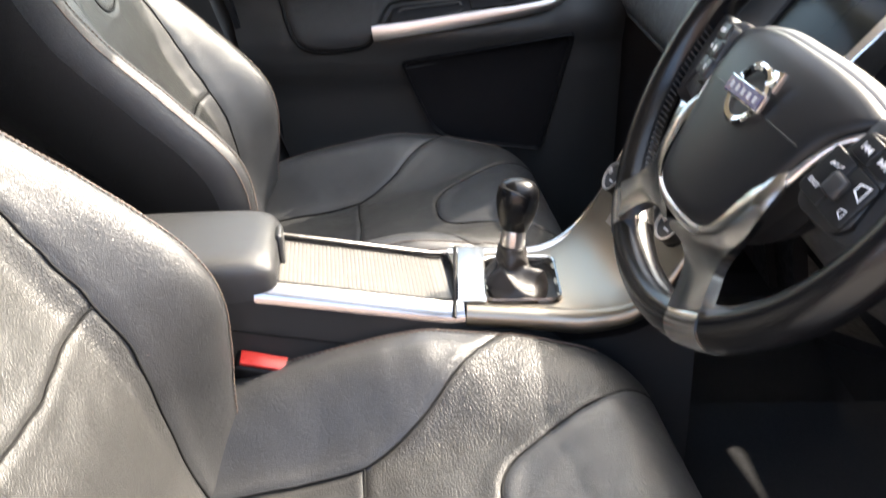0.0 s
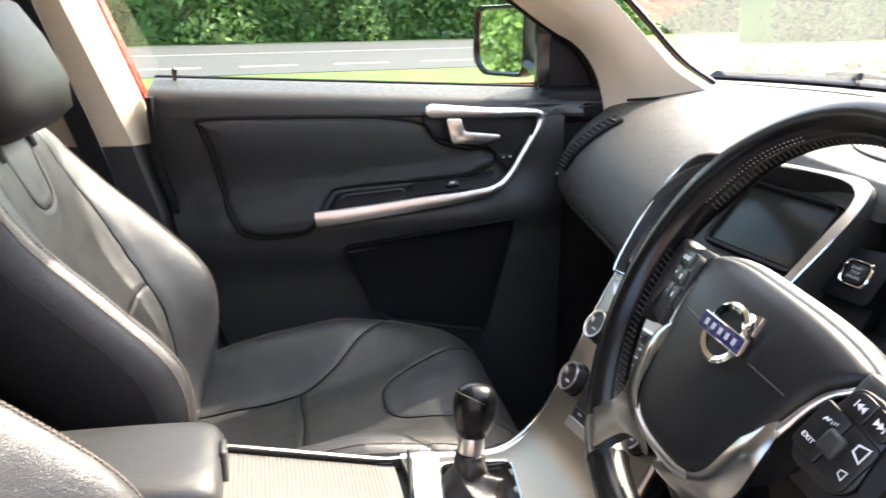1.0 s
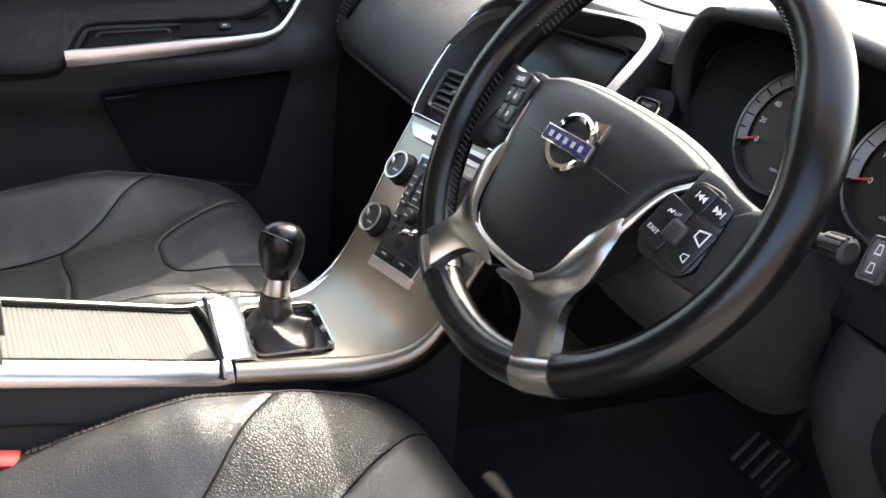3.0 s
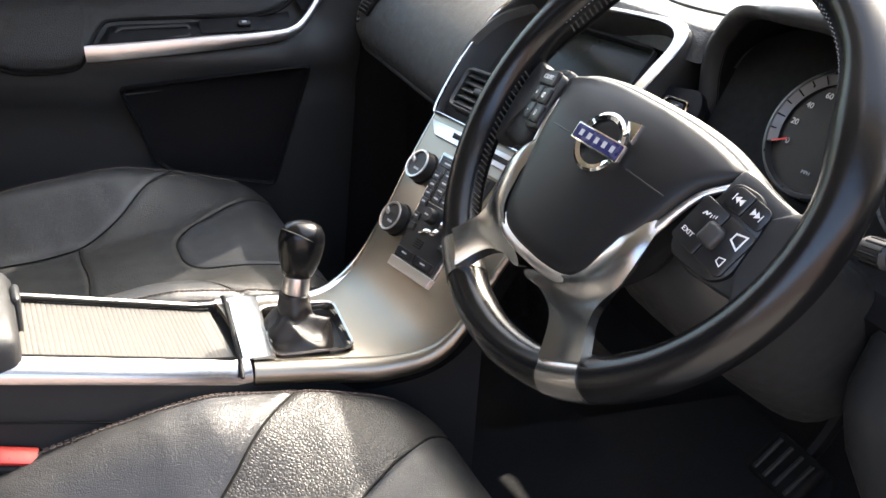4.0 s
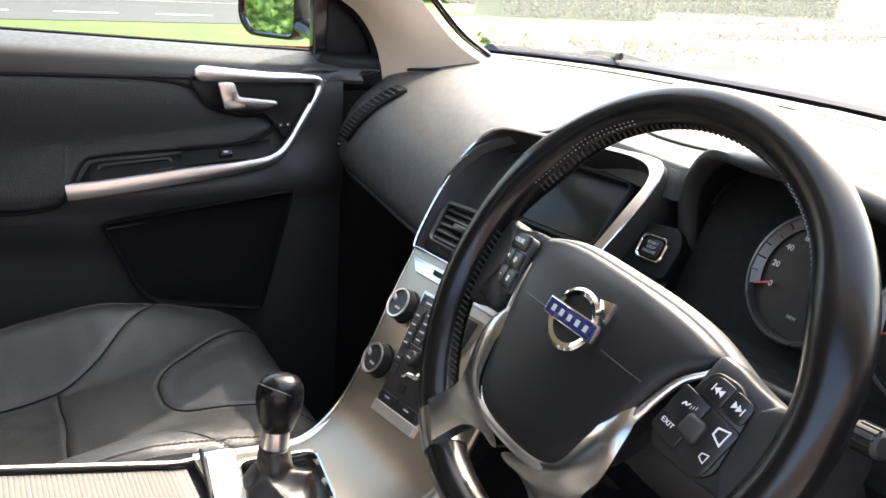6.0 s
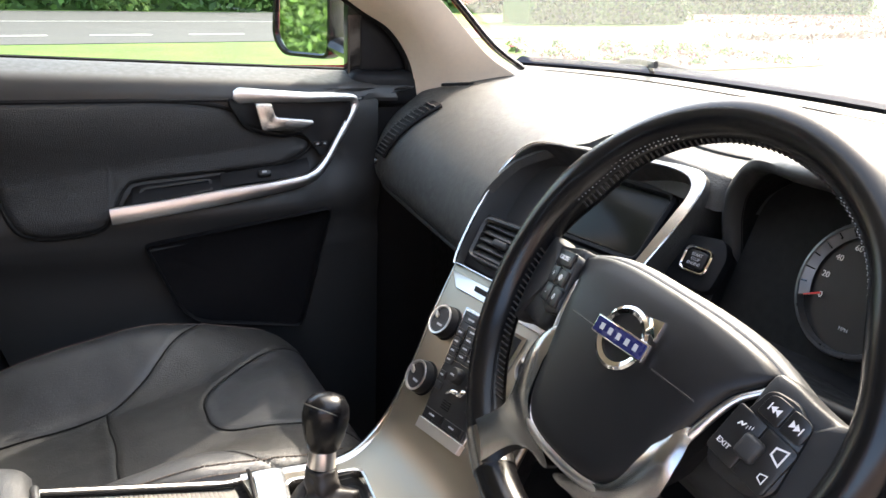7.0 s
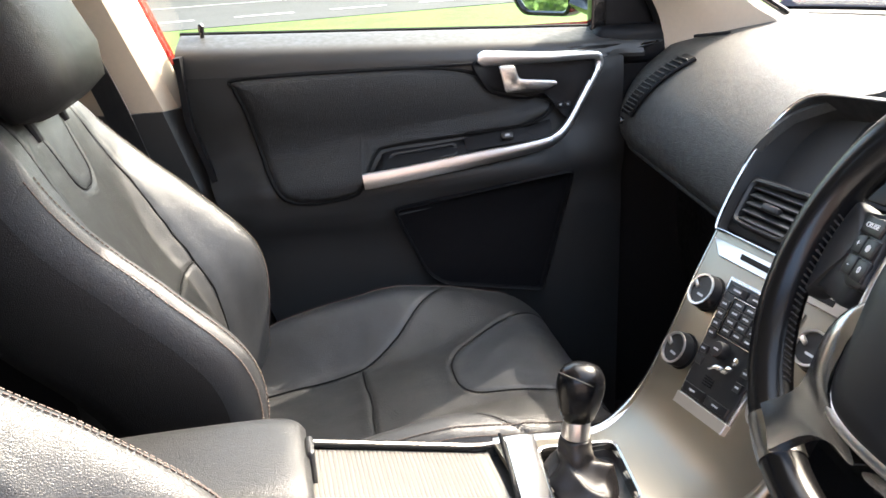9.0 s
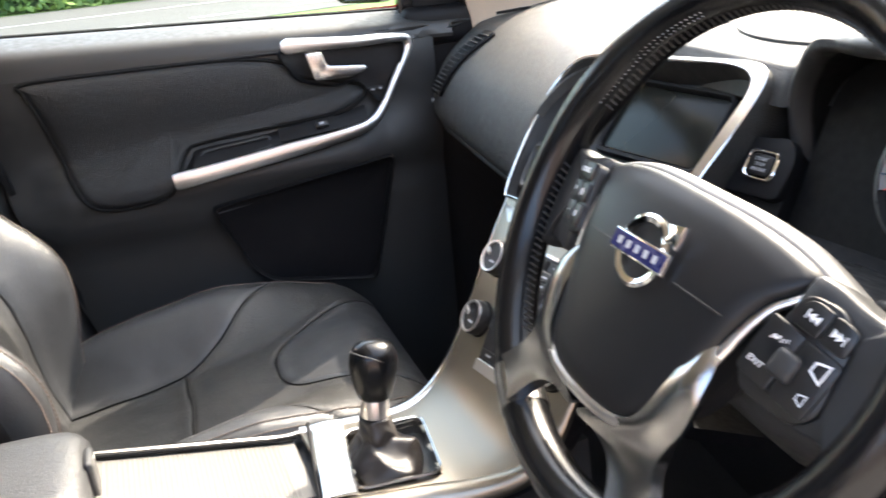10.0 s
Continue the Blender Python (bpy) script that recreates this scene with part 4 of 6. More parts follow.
for k in (0, 1):
    part("lock_button", rbox((0.222 + 0.013 * k, 0.690, 1.0105 + 0.001 * k), (0.011, 0.008, 0.007), 0.0015), BUTTON, door)
    part("lock_mark", rbox((0.222 + 0.013 * k, 0.6855, 1.0105 + 0.001 * k), (0.004, 0.0008, 0.0025), 0), GREYPRINT, door)
# grab recess and switch plate on the armrest
arm = crv([(-0.115, 0.912), (-0.10, 0.935), (-0.083, 0.948), (0.02, 0.957), (0.13, 0.972), (0.205, 0.985)], 6)
rows = []
for x, z in arm:
    y1 = door_y(x, z) - 0.004
    y0 = 0.662 - 0.02 * max(0, min(1, (0.2 - x) / 0.3)) + 0.045 * max(0, (x - 0.2) / 0.1)
    zs = np.interp(x, strip[:, 0][:45], strip[:, 1][:45]) + 0.004
    rows.append([(x, y0 + 0.004, zs), (x, y0 + 0.01, zs + 0.004), (x, (y0 + y1) / 2, (zs + z) / 2 + 0.004), (x, y1 + 0.006, z)])
part("armrest_ledge", grid(rows), PLASTIC_DARK, door, angle=60)
lm = axes((-0.025, 0.672, 0.938), (1, 0, 0.10), (0, -0.72, 0.7))
part("grab_recess", ring(rpoly([(-0.068, -0.010), (0.062, -0.010), (0.062, 0.016), (-0.056, 0.016)], 0.008), rpoly([(-0.061, -0.006), (0.056, -0.006), (0.056, 0.011), (-0.051, 0.011)], 0.006), lm, 0.004, 0.0015), PLASTIC, door)
part("grab_well", plate(rpoly([(-0.061, -0.006), (0.056, -0.006), (0.056, 0.011), (-0.051, 0.011)], 0.006), lm, 0.0006), RUBBER, door)
sm = axes((0.105, 0.675, 0.957), (1, 0, 0.10), (0, -0.72, 0.7))
part("switch_plate", plate(rpoly([(-0.055, -0.012), (0.07, -0.012), (0.05, 0.016), (-0.055, 0.016)], 0.006), sm, 0.003, 0.001), PLASTIC_DARK, door)
part("window_switch", rbox((0.02, 0.001, 0.007), (0.022, 0.012, 0.010), 0.003, 3, sm), BUTTON, door)
part("switch_mark", rbox((0.02, 0.001, 0.0124), (0.008, 0.004, 0.0006), 0, 1, sm), GREYPRINT, door)
# map pocket: a framed panel set into the lower door
pk = rpoly([(-0.082, 0.845), (0.245, 0.892), (0.186, 0.660), (0.0, 0.688), (-0.03, 0.715)], [0.015, 0.02, 0.012, 0.03, 0.03], 6)
c = np.mean(pk, 0)
rows = [[(c[0] + (x - c[0]) * f, door_y(c[0] + (x - c[0]) * f, c[1] + (z - c[1]) * f) - o, c[1] + (z - c[1]) * f) for x, z in pk] for f, o in ((1.035, -0.004), (1.03, 0.010), (1.01, 0.014), (0.99, 0.012), (0.975, 0.004), (0.8, 0.004), (0.5, 0.005), (0.2, 0.006), (0.002, 0.006))]
part("map_pocket", grid(rows, False, True), PLASTIC_DARK, door, "dark map pocket with a raised rim", angle=50)
part("pocket_lip", tube([(x, door_y(x, 0.835) - 0.004, 0.833 + 0.14 * (x + 0.08)) for x in np.linspace(-0.075, 0.0, 8)], 0.002, 6), PLASTIC, door)

# ---- door mirror and its foot ----
mirror = thing("door_mirror", (0.30, 0.95, 1.10), "black door mirror with angled glass outside the window", "mirror")
tri = rpoly([(0.298, 1.115), (0.470, 1.105), (0.405, 1.235), (0.298, 1.300)], [0.01, 0.01, 0.04, 0.02], 5)
XZ = lambda y: Matrix(((1, 0, 0, 0), (0, 0, -1, y), (0, 1, 0, 0), (0, 0, 0, 1)))
part("mirror_foot", plate(tri, XZ(0.805), 0.03, 0.006), GLOSS, mirror, "black triangular cover in the window corner")
tri2 = [(0.35 + (x - 0.35) * 0.62 + 0.005, 1.16 + (z - 1.16) * 0.62 - 0.01) for x, z in tri]
part("tweeter_cover", plate(tri2, XZ(0.776), 0.006, 0.003), PLASTIC_DARK, mirror)
part("mirror_arm", tube(crv([(0.36, 0.83, 1.15), (0.35, 0.92, 1.15), (0.33, 0.98, 1.16)], 5), 0.03, 12, flat=0.6), GLOSS, mirror)
mm = axes((0.268, 1.055, 1.208), (0.535, -0.845, 0), (-0.845, -0.535, 0.01))
oo = rpoly([(-0.088, 0.075), (-0.094, -0.045), (-0.060, -0.080), (0.088, -0.078), (0.090, 0.080)], [0.02, 0.04, 0.03, 0.025, 0.02], 6)
rows = [[mm @ Vector((x * f, y * f, z)) for x, y in oo] for f, z in ((0.86, 0.0015), (0.90, 0.008), (0.985, 0.008), (1.0, 0.0), (1.0, -0.02), (0.9, -0.06), (0.6, -0.085), (0.1, -0.09))]
part("mirror_housing", grid(np.array(rows), False, True), GLOSS, mirror)
part("mirror_glass", plate([(x * 0.86, y * 0.86) for x, y in oo], mm @ Matrix.Rotation(radians(0), 4, "Y"), 0.001), surface("mirror_silver", (0.9, 0.9, 0.9), 0.02, metal=1.0, vary=0.01, rough_vary=0.01), mirror, "clear mirror glass")

part("foot_base", rbox((0.372, 0.768, 1.098), (0.150, 0.050, 0.070), 0.018, 3), PLASTIC_DARK, mirror, "black base of the mirror cover")

# ---- belt on the door pillar ----
belt = thing("seat_belt", (-0.55, 0.70, 0.5), "black webbing seat belt hanging on the door pillar", "seat belt")
bp = crv([(-0.610, 0.560, 1.42), (-0.570, 0.62, 1.22), (-0.525, 0.675, 1.02), (-0.475, 0.69, 0.75), (-0.43, 0.70, 0.45)], 8)
part("strap", sheet([[q + np.array([-0.023, 0.008, 0]), q + np.array([0.023, -0.004, 0])] for q in bp], 0.002), WEBBING, belt)
part("anchor", rbox((-0.610, 0.565, 1.43), (0.05, 0.03, 0.07), 0.008), PLASTIC_DARK, belt)

# ---- centre console ----
console = thing("centre_console", (0.02, 0.004, 0.45), "black centre console with silver rails and ribbed sliding lid", "console")
YC = 0.004
topz = lambda x: 0.752 - 0.235 * min(0, x - 0.0)       # the top falls towards the lever
# black flanks
rows = []
for x in np.linspace(-0.55, 0.30, 30):
    z = topz(x) - 0.022 if x < 0.02 else 0.728
    zt = min(z, 0.80)
    rows.append([(x, YC + s * w, zz) for s, w, zz in ((-1, 0.105, 0.32), (-1, 0.098, 0.55), (-1, 0.084, zt - 0.03), (-1, 0.0795, zt + 0.006), (1, 0.0795, zt + 0.006), (1, 0.084, zt - 0.03), (1, 0.098, 0.55), (1, 0.105, 0.32))])
part("console_body", grid(rows, False, True, True), PLASTIC, console)
for s in (-1, 1):
    part("flank_groove", tube([(x, YC + s * 0.0865, topz(x) - 0.055 - 0.02 * (x + 0.2)) for x in np.linspace(-0.35, 0.0, 10)], 0.0012, 6), RUBBER, console)
    # silver rails beside the lid
    rail = []
    for x in np.linspace(-0.215, 0.018, 14):
        z = topz(x)
        rail.append([(x, YC + s * a, z + b) for a, b in ((0.060, -0.003), (0.061, 0.001), (0.064, 0.002), (0.070, 0.000), (0.077, -0.005), (0.081, -0.012), (0.082, -0.017), (0.079, -0.018), (0.06, -0.012))])
    part("silver_rail", grid(rail, False, True, True), SATIN, console, "satin silver rail")
    part("rail_slot", tube([(x, YC + s * 0.0585, topz(x) - 0.001) for x in np.linspace(-0.21, 0.012, 8)], 0.0022, 6), RUBBER, console)
# sliding lid of narrow ribs
lid = part("sliding_lid", sheet([[(x, YC + y, topz(x) - 0.006) for y in (-0.058, 0.058)] for x in np.linspace(-0.215, 0.008, 12)], 0.006), TAMBOUR, console, "grey ribbed sliding lid")
slat = None
for i, x in enumerate(np.arange(-0.212, 0.008, 0.0048)):
    if slat is None:
        v, f = tube([(0, -0.057, 0), (0, 0.057, 0)], 0.0027, 8, flat=0.62)
        slat = part("slat", (v, f), TAMBOUR, lid)
        slat.location = (x, YC, topz(x) - 0.0066)
    else:
        o = new("slat", slat.data)
        o.parent, o.location = lid, (x, YC, topz(x) - 0.0066)
console.rotation_euler.z = radians(8.5)      # the car stands turned a little to the axes
# bright metal plate round the lever that sweeps up into the centre stack
PROFILE = [(0.020, 0.752), (0.07, 0.750), (0.115, 0.749), (0.150, 0.754), (0.185, 0.770), (0.212, 0.800), (0.240, 0.846), (0.279, 0.906), (0.321, 0.957)]
HALF = [(0, 0.072), (0.14, 0.075), (0.25, 0.078), (0.33, 0.086), (0.43, 0.102), (0.55, 0.108), (0.7, 0.110), (0.85, 0.117), (1.0, 0.120)]
MIDDLE = [(0, 0.0), (0.2, -0.012), (0.33, -0.025), (0.45, -0.030), (0.55, -0.029), (0.7, -0.024), (0.85, -0.018), (1.0, -0.004)]
TURN_IN = [(0, 0.17), (0.4, 0.19), (0.7, 0.22), (1.0, 0.24)]          # the stack's face is turned towards the driver
prof = crv(PROFILE, 8)
arc = np.r_[0, np.cumsum(np.linalg.norm(np.diff(prof, axis=0), axis=1))]
arc /= arc[-1]


def stack(u, v, off=0.0):
    """A place on the face of the stack: u from the lever up to the vents, v from the left (+1) to the right (-1)."""
    x, z = np.interp(u, arc, prof[:, 0]), np.interp(u, arc, prof[:, 1])
    dx, dz = np.interp(u + 0.01, arc, prof[:, 0]) - np.interp(u - 0.01, arc, prof[:, 0]), np.interp(u + 0.01, arc, prof[:, 1]) - np.interp(u - 0.01, arc, prof[:, 1])
    l = math.hypot(dx, dz)
    w = interp(u, MIDDLE) + v * interp(u, HALF)
    crown = -0.004 * v ** 4
    return np.array([x - interp(u, TURN_IN) * w - dz / l * (off + crown), YC + 0.15 * (x - 0.02) + w, z + dx / l * (off + crown)])


def stack_m(u, v, off=0.0):
    """A pose on the stack: x to the driver's right, y up the face, z out of it."""
    o, r, t = stack(u, v, off), stack(u, v - 0.02), stack(u + 0.01, v)
    a, b = Vector(r - stack(u, v)), Vector(t - stack(u, v))
    return axes(o, a, a.cross(b))


us = np.r_[np.linspace(0, 0.3, 20), np.linspace(0.3, 1, 40)[1:]]
HOLE = (0.055, 0.142, -0.056, 0.048)     # x from, x to, y from, y to: opening for the lever's boot
vs_ = np.linspace(-1, 1, 33)
p = np.array([[stack(u, v) for v in vs_] for u in us])
verts, faces = sheet(p, 0.006)
keep = []
for f in faces:
    c = np.mean([verts[i] for i in f], 0)
    if len(f) == 4 and HOLE[0] < c[0] < HOLE[1] and HOLE[2] < c[1] < HOLE[3]:
        continue
    keep.append(f)
centre_stack = thing("centre_stack", (0.15, 0, 0.74), "brushed aluminium centre stack with knobs and keypad", "centre stack")
part("fascia", (verts, keep), ALU, centre_stack, "brushed aluminium fascia sweeping up from the gear lever", angle=50)
for s in (1, -1):
    part("edge_trim", tube([stack(u, s * 1.0, -np.interp(u, [0, 0.3, 0.6, 1], [0.009, 0.010, 0.004, 0.002])) for u in us], np.interp(us, [0, 0.3, 0.45, 0.6, 1], [0.013, 0.014, 0.010, 0.005, 0.0030]), 12), TRIM if s > 0 else ALU, centre_stack, "bright rounded edge")
    part("stack_flank", grid([[stack(u, s * 0.99, -0.004), stack(u, s * 0.94, -0.02), stack(u, s * 0.8, -0.05)] for u in us]), PLASTIC_DARK, centre_stack)
part("stack_back", grid([[stack(u, v, -0.05) for v in (-0.8, 0, 0.8)] for u in us]), PLASTIC_DARK, centre_stack)
part("joint_line", tube([(0.018, YC + y, 0.7545 - max(0, abs(y) - 0.07) * 0.5) for y in np.linspace(-0.088, 0.088, 12)], 0.0022, 8), PLASTIC_DARK, console)
part("lever_tray", sheet([[(x, YC + y, z) for y in np.linspace(-0.066, 0.070, 7)] for x, z in ((0.022, 0.7538), (0.032, 0.7548), (0.046, 0.7548), (0.0555, 0.7530))], 0.003), TRIM, centre_stack, "polished silver tray behind the gaiter")

# ---- gear lever ----
lever = thing("gear_lever", (0.085, 0.005, 0.735), "black leather gear lever with chrome collar and gaiter", "gear lever")
fr = rpoly([(HOLE[0], HOLE[2]), (HOLE[1], HOLE[2]), (HOLE[1], HOLE[3]), (HOLE[0], HOLE[3])], 0.014, 6)
c = np.mean(fr, 0)
rows = [[(c[0] + (x - c[0]) * f, c[1] + (y - c[1]) * f, z) for x, y in fr] for f, z in ((1.05, 0.7515), (1.04, 0.7540), (0.99, 0.7530), (0.97, 0.745), (0.96, 0.730), (0.5, 0.728), (0.1, 0.728))]
part("gaiter_frame", grid(rows, False, True), SATIN, lever, "silver well round the gaiter")
ax = crv([(0.094, -0.002, 0.728), (0.089, 0.003, 0.765), (0.088, 0.010, 0.80), (0.094, 0.014, 0.84), (0.097, 0.016, 0.875)], 8)
th = np.linspace(0, 2 * np.pi, 48, endpoint=False)
rows = []
for k, (z, rx, ry, fold) in enumerate(((0.736, 0.040, 0.049, 0.03), (0.746, 0.039, 0.047, 0.10), (0.753, 0.034, 0.040, 0.24), (0.757, 0.032, 0.033, 0.30), (0.763, 0.024, 0.025, 0.24), (0.768, 0.0185, 0.0185, 0.14), (0.776, 0.019, 0.019, 0.20), (0.784, 0.0165, 0.0165, 0.12), (0.791, 0.016, 0.016, 0.05))):
    cx_, cy_ = np.interp(z, ax[:, 2], ax[:, 0]), np.interp(z, ax[:, 2], ax[:, 1])
    rows.append([(cx_ + rx * (1 + fold * math.sin(5 * a + k * 0.7) * 0.5 + fold * 0.4 * math.sin(3 * a - k)) * math.cos(a), cy_ + ry * (1 + fold * math.sin(5 * a + k * 0.7) * 0.5) * math.sin(a), z + fold * 0.02 * math.sin(4 * a + k)) for a in th])
part("gaiter", grid(crv(np.array(rows), 3), False, True, True), GAITER, lever, "creased black leather gaiter", angle=180)
tiltm = axes((0.0885, 0.0095, 0.791), (1, 0, -0.10), (0.10, 0.06, 1))
part("collar", lathe([(0.0150, 0), (0.0156, 0.001), (0.0142, 0.019), (0.0138, 0.020)], tiltm, 32), HANDLE, lever, "satin chrome collar")
part("knob", lathe([(0.0138, 0.019), (0.0165, 0.023), (0.0205, 0.036), (0.0232, 0.050), (0.0238, 0.060), (0.0225, 0.070), (0.018, 0.0785), (0.010, 0.0825), (0.003, 0.0835)], tiltm @ Matrix.Diagonal((1.08, 0.95, 1, 1)), 40), WHEEL_LEATHER, lever, "glossy worn black leather knob", angle=180)
part("knob_seam", tube([tiltm @ Vector((0.0222 * math.cos(a) * 1.08, 0.0222 * math.sin(a) * 0.95, 0.0640 - 0.012 * math.cos(a - 0.6))) for a in np.linspace(0, 2 * math.pi, 40, endpoint=False)], 0.0007, 6, True), THREAD_DARK, lever)

# ---- armrest box ----
armbox = thing("armrest_box", (0.02, 0.004, 0.75), "grey-black leather armrest box lid on the console", "armrest")
rows = []
for x, w, zt, zb in ((-0.480, 0.060, 0.826, 0.78), (-0.470, 0.072, 0.836, 0.765), (-0.40, 0.078, 0.842, 0.760), (-0.30, 0.079, 0.840, 0.757), (-0.225, 0.078, 0.836, 0.756), (-0.200, 0.074, 0.830, 0.760), (-0.190, 0.066, 0.820, 0.770)):
    a = np.linspace(0, 2 * np.pi, 36, endpoint=False)
    rows.append([(x, YC - 0.002 + w * np.sign(math.cos(q)) * abs(math.cos(q)) ** 0.42, (zt + zb) / 2 + (zt - zb) / 2 * np.sign(math.sin(q)) * abs(math.sin(q)) ** 0.42) for q in a])
part("armrest_lid", grid(crv(np.array(rows), 4), False, True, True), LEATHER_SMOOTH, armbox, "padded leather lid", angle=180)
part("armrest_tub", rbox((-0.38, YC, 0.70), (0.36, 0.150, 0.13), 0.02, 3), PLASTIC_DARK, armbox)
part("latch", rbox((-0.188, YC + 0.012, 0.806), (0.008, 0.034, 0.042), 0.004, 3), LEATHER_SMOOTH, armbox, "press latch in the front of the lid")
armbox.rotation_euler.z = radians(8.5)

# ---- belt buckles ----
for nm, x, y in (("driver", -0.196, -0.128),):
    bk = thing("belt_buckle", (x, y, 0.6), "seat belt buckle with a red press button beside the driver seat", "belt buckle")
    m = axes((x, y, 0.717), (0.95, 0.1, -0.28), (0.1, -0.35, 0.9))
    part("buckle_case", rbox((0, 0, -0.04), (0.062, 0.028, 0.085), 0.006, 3, m), PLASTIC_DARK, bk)
    part("buckle_button", rbox((0, 0, 0.004), (0.052, 0.018, 0.006), 0.002, 2, m), BUCKLE_RED, bk, "red press button")
    part("buckle_stalk", tube([m @ Vector((0, 0, -0.07)), (x - 0.02, y + 0.005, 0.55), (x - 0.03, y, 0.42)], 0.012, 8), PLASTIC_DARK, bk)

# ---- knobs and keypad on the centre stack ----
def quad_block(name, corner, lift, material, parent, label="", inset=0.12):
    """A low key: four corners (u, v) on the stack from lift[0] to lift[1], its top drawn in a little."""
    c = np.mean(corner, 0)
    top = [c + (np.array(q) - c) * (1 - inset) for q in corner]
    v = [stack(*q, lift[0]) for q in corner] + [stack(*(c + (np.array(q) - c) * (1 - inset * 0.3)), lift[1] - 0.0006) for q in corner] + [stack(*q, lift[1]) for q in top]
    f = [(8, 9, 10, 11)]
    for b in (0, 4):
        f += [(b + i, b + (i + 1) % 4, b + 4 + (i + 1) % 4, b + 4 + i) for i in range(4)]
    return part(name, (v, f), material, parent, label)


def dial_knob(u, v, r, mark=True):
    k = thing("rotary_knob", tuple(stack(u, v)), "black rotary knob with a bright ring on the centre stack", "knob", "stack knobs")
    m = stack_m(u, v)
    part("knob_base", lathe([(r * 1.04, -0.004), (r * 1.04, 0.001), (r * 1.0, 0.003)], m, 36), RUBBER, k)
    part("knob_body", lathe([(r * 0.98, 0.002), (r * 0.97, 0.011), (r * 0.93, 0.0145), (r * 0.86, 0.0150), (r * 0.80, 0.0135), (0.0005, 0.0130)], m, 36), BUTTON, k)
    part("knob_ring", lathe([(r * 0.93, 0.0140), (r * 0.91, 0.0160), (r * 0.80, 0.0158), (r * 0.78, 0.0132)], m, 36, False), HANDLE, k, "bright ring")
    part("knob_pointer", plate(rpoly([(-r * 0.85, r * 0.02), (-r * 0.35, -r * 0.10), (-r * 0.35, r * 0.14), (-r * 0.85, r * 0.34)], r * 0.05, 2), m @ Matrix.Rotation(radians(-8), 4, "Z") @ Matrix.Translation((0, 0, 0.0130)), 0.0026, 0.0005), HANDLE, k, "bright pointer")
    part("knob_mark", rbox((r * 0.1, -r * 0.28, 0.0132), (r * 0.5, r * 0.13, 0.0005), 0, 1, m), GREYPRINT, k)


for u, v in ((0.822, 0.655), (0.646, 0.633), (0.838, -0.742), (0.655, -0.715)):
    dial_knob(u, v, 0.0205)
# disc slot bar
bar = thing("disc_slot", tuple(stack(0.905, 0.3)), "silver disc slot bar across the centre stack", "disc slot")
quad_block("slot_bar", [(0.928, 0.76), (0.930, -0.80), (0.980, -0.85), (0.972, 0.935)], (-0.004, 0.0060), HANDLE, bar, "bright silver bar", 0.06)
quad_block("slot_mouth", [(0.946, 0.46), (0.946, -0.68), (0.962, -0.68), (0.962, 0.47)], (0.001, 0.0066), RUBBER, bar, "dark slot", 0.03)
# keypad
keypad = thing("keypad", tuple(stack(0.66, 0.0)), "black telephone and climate keypad in a silver frame", "keypad")
KP = ((0.558, 0.345), (0.572, -0.36), (0.892, -0.41), (0.885, 0.44))       # corners: bottom left, bottom right, top right, top left


def kp(a, b):
    q = [np.array(c) for c in KP]
    return tuple((q[0] * (1 - a) + q[1] * a) * (1 - b) + (q[3] * (1 - a) + q[2] * a) * b)


def area(a0, a1, b0, b1):
    return [kp(a0, b0), kp(a1, b0), kp(a1, b1), kp(a0, b1)]


def strip(name, a0, a1, b0, b1, lift, material, label=""):
    """A low band over the keypad's area that follows the stack's curve."""
    rows = [[stack(*kp(a, b), h) for a, h in ((a0, -0.004), (a0, lift - 0.0008), (a0 + 0.012, lift), ((a0 + a1) / 2, lift), (a1 - 0.012, lift), (a1, lift - 0.0008), (a1, -0.004))] for b in np.linspace(b0, b1, 12)]
    return part(name, grid(rows, False, True, True), material, keypad, label)


strip("frame", -0.05, 1.05, -0.015, 1.03, 0.0032, SATIN, "satin silver frame")
strip("chin", -0.05, 1.05, -0.105, -0.012, 0.0060, HANDLE, "bright silver chin under the keys")
strip("face", 0.0, 1.0, 0.0, 1.0, 0.0055, BUTTON, "black key panel")


def key(a0, a1, b0, b1, mark=True, h=0.0078):
    quad_block("key", area(a0, a1, b0, b1), (0.005, h), BUTTON, keypad, inset=0.1)
    if mark:
        ca, cb, w = (a0 + a1) / 2, (b0 + b1) / 2, min(0.06, (a1 - a0) * 0.25)
        quad_block("key_mark", area(ca - w, ca + w, cb - 0.007, cb + 0.007), (h - 0.0004, h + 0.0003), GREYPRINT, keypad, inset=0.0)


key(0.05, 0.34, 0.90, 0.975)
key(0.37, 0.64, 0.90, 0.975)
key(0.67, 0.95, 0.90, 0.975)
for r in range(4):
    for c in range(3):
        key(0.22 + 0.19 * c, 0.39 + 0.19 * c, 0.815 - 0.075 * r, 0.875 - 0.075 * r)
for r in range(4):
    key(0.03, 0.17, 0.77 - 0.085 * r, 0.84 - 0.085 * r)
    key(0.83, 0.97, 0.77 - 0.085 * r, 0.84 - 0.085 * r)
rim_ = [kp(0.19, 0.565), kp(0.81, 0.565), kp(0.81, 0.885), kp(0.19, 0.885)]
part("key_border", tube(crv([stack(*q, 0.0066) for q in rim_], 1, True), 0.0008, 6, True), SATIN, keypad)
u, v = kp(0.40, 0.46)
km_ = stack_m(u, v, 0.0055)
part("small_knob", lathe([(0.0095, 0), (0.0092, 0.009), (0.0082, 0.0105), (0.0005, 0.0108)], km_, 28), BUTTON, keypad)
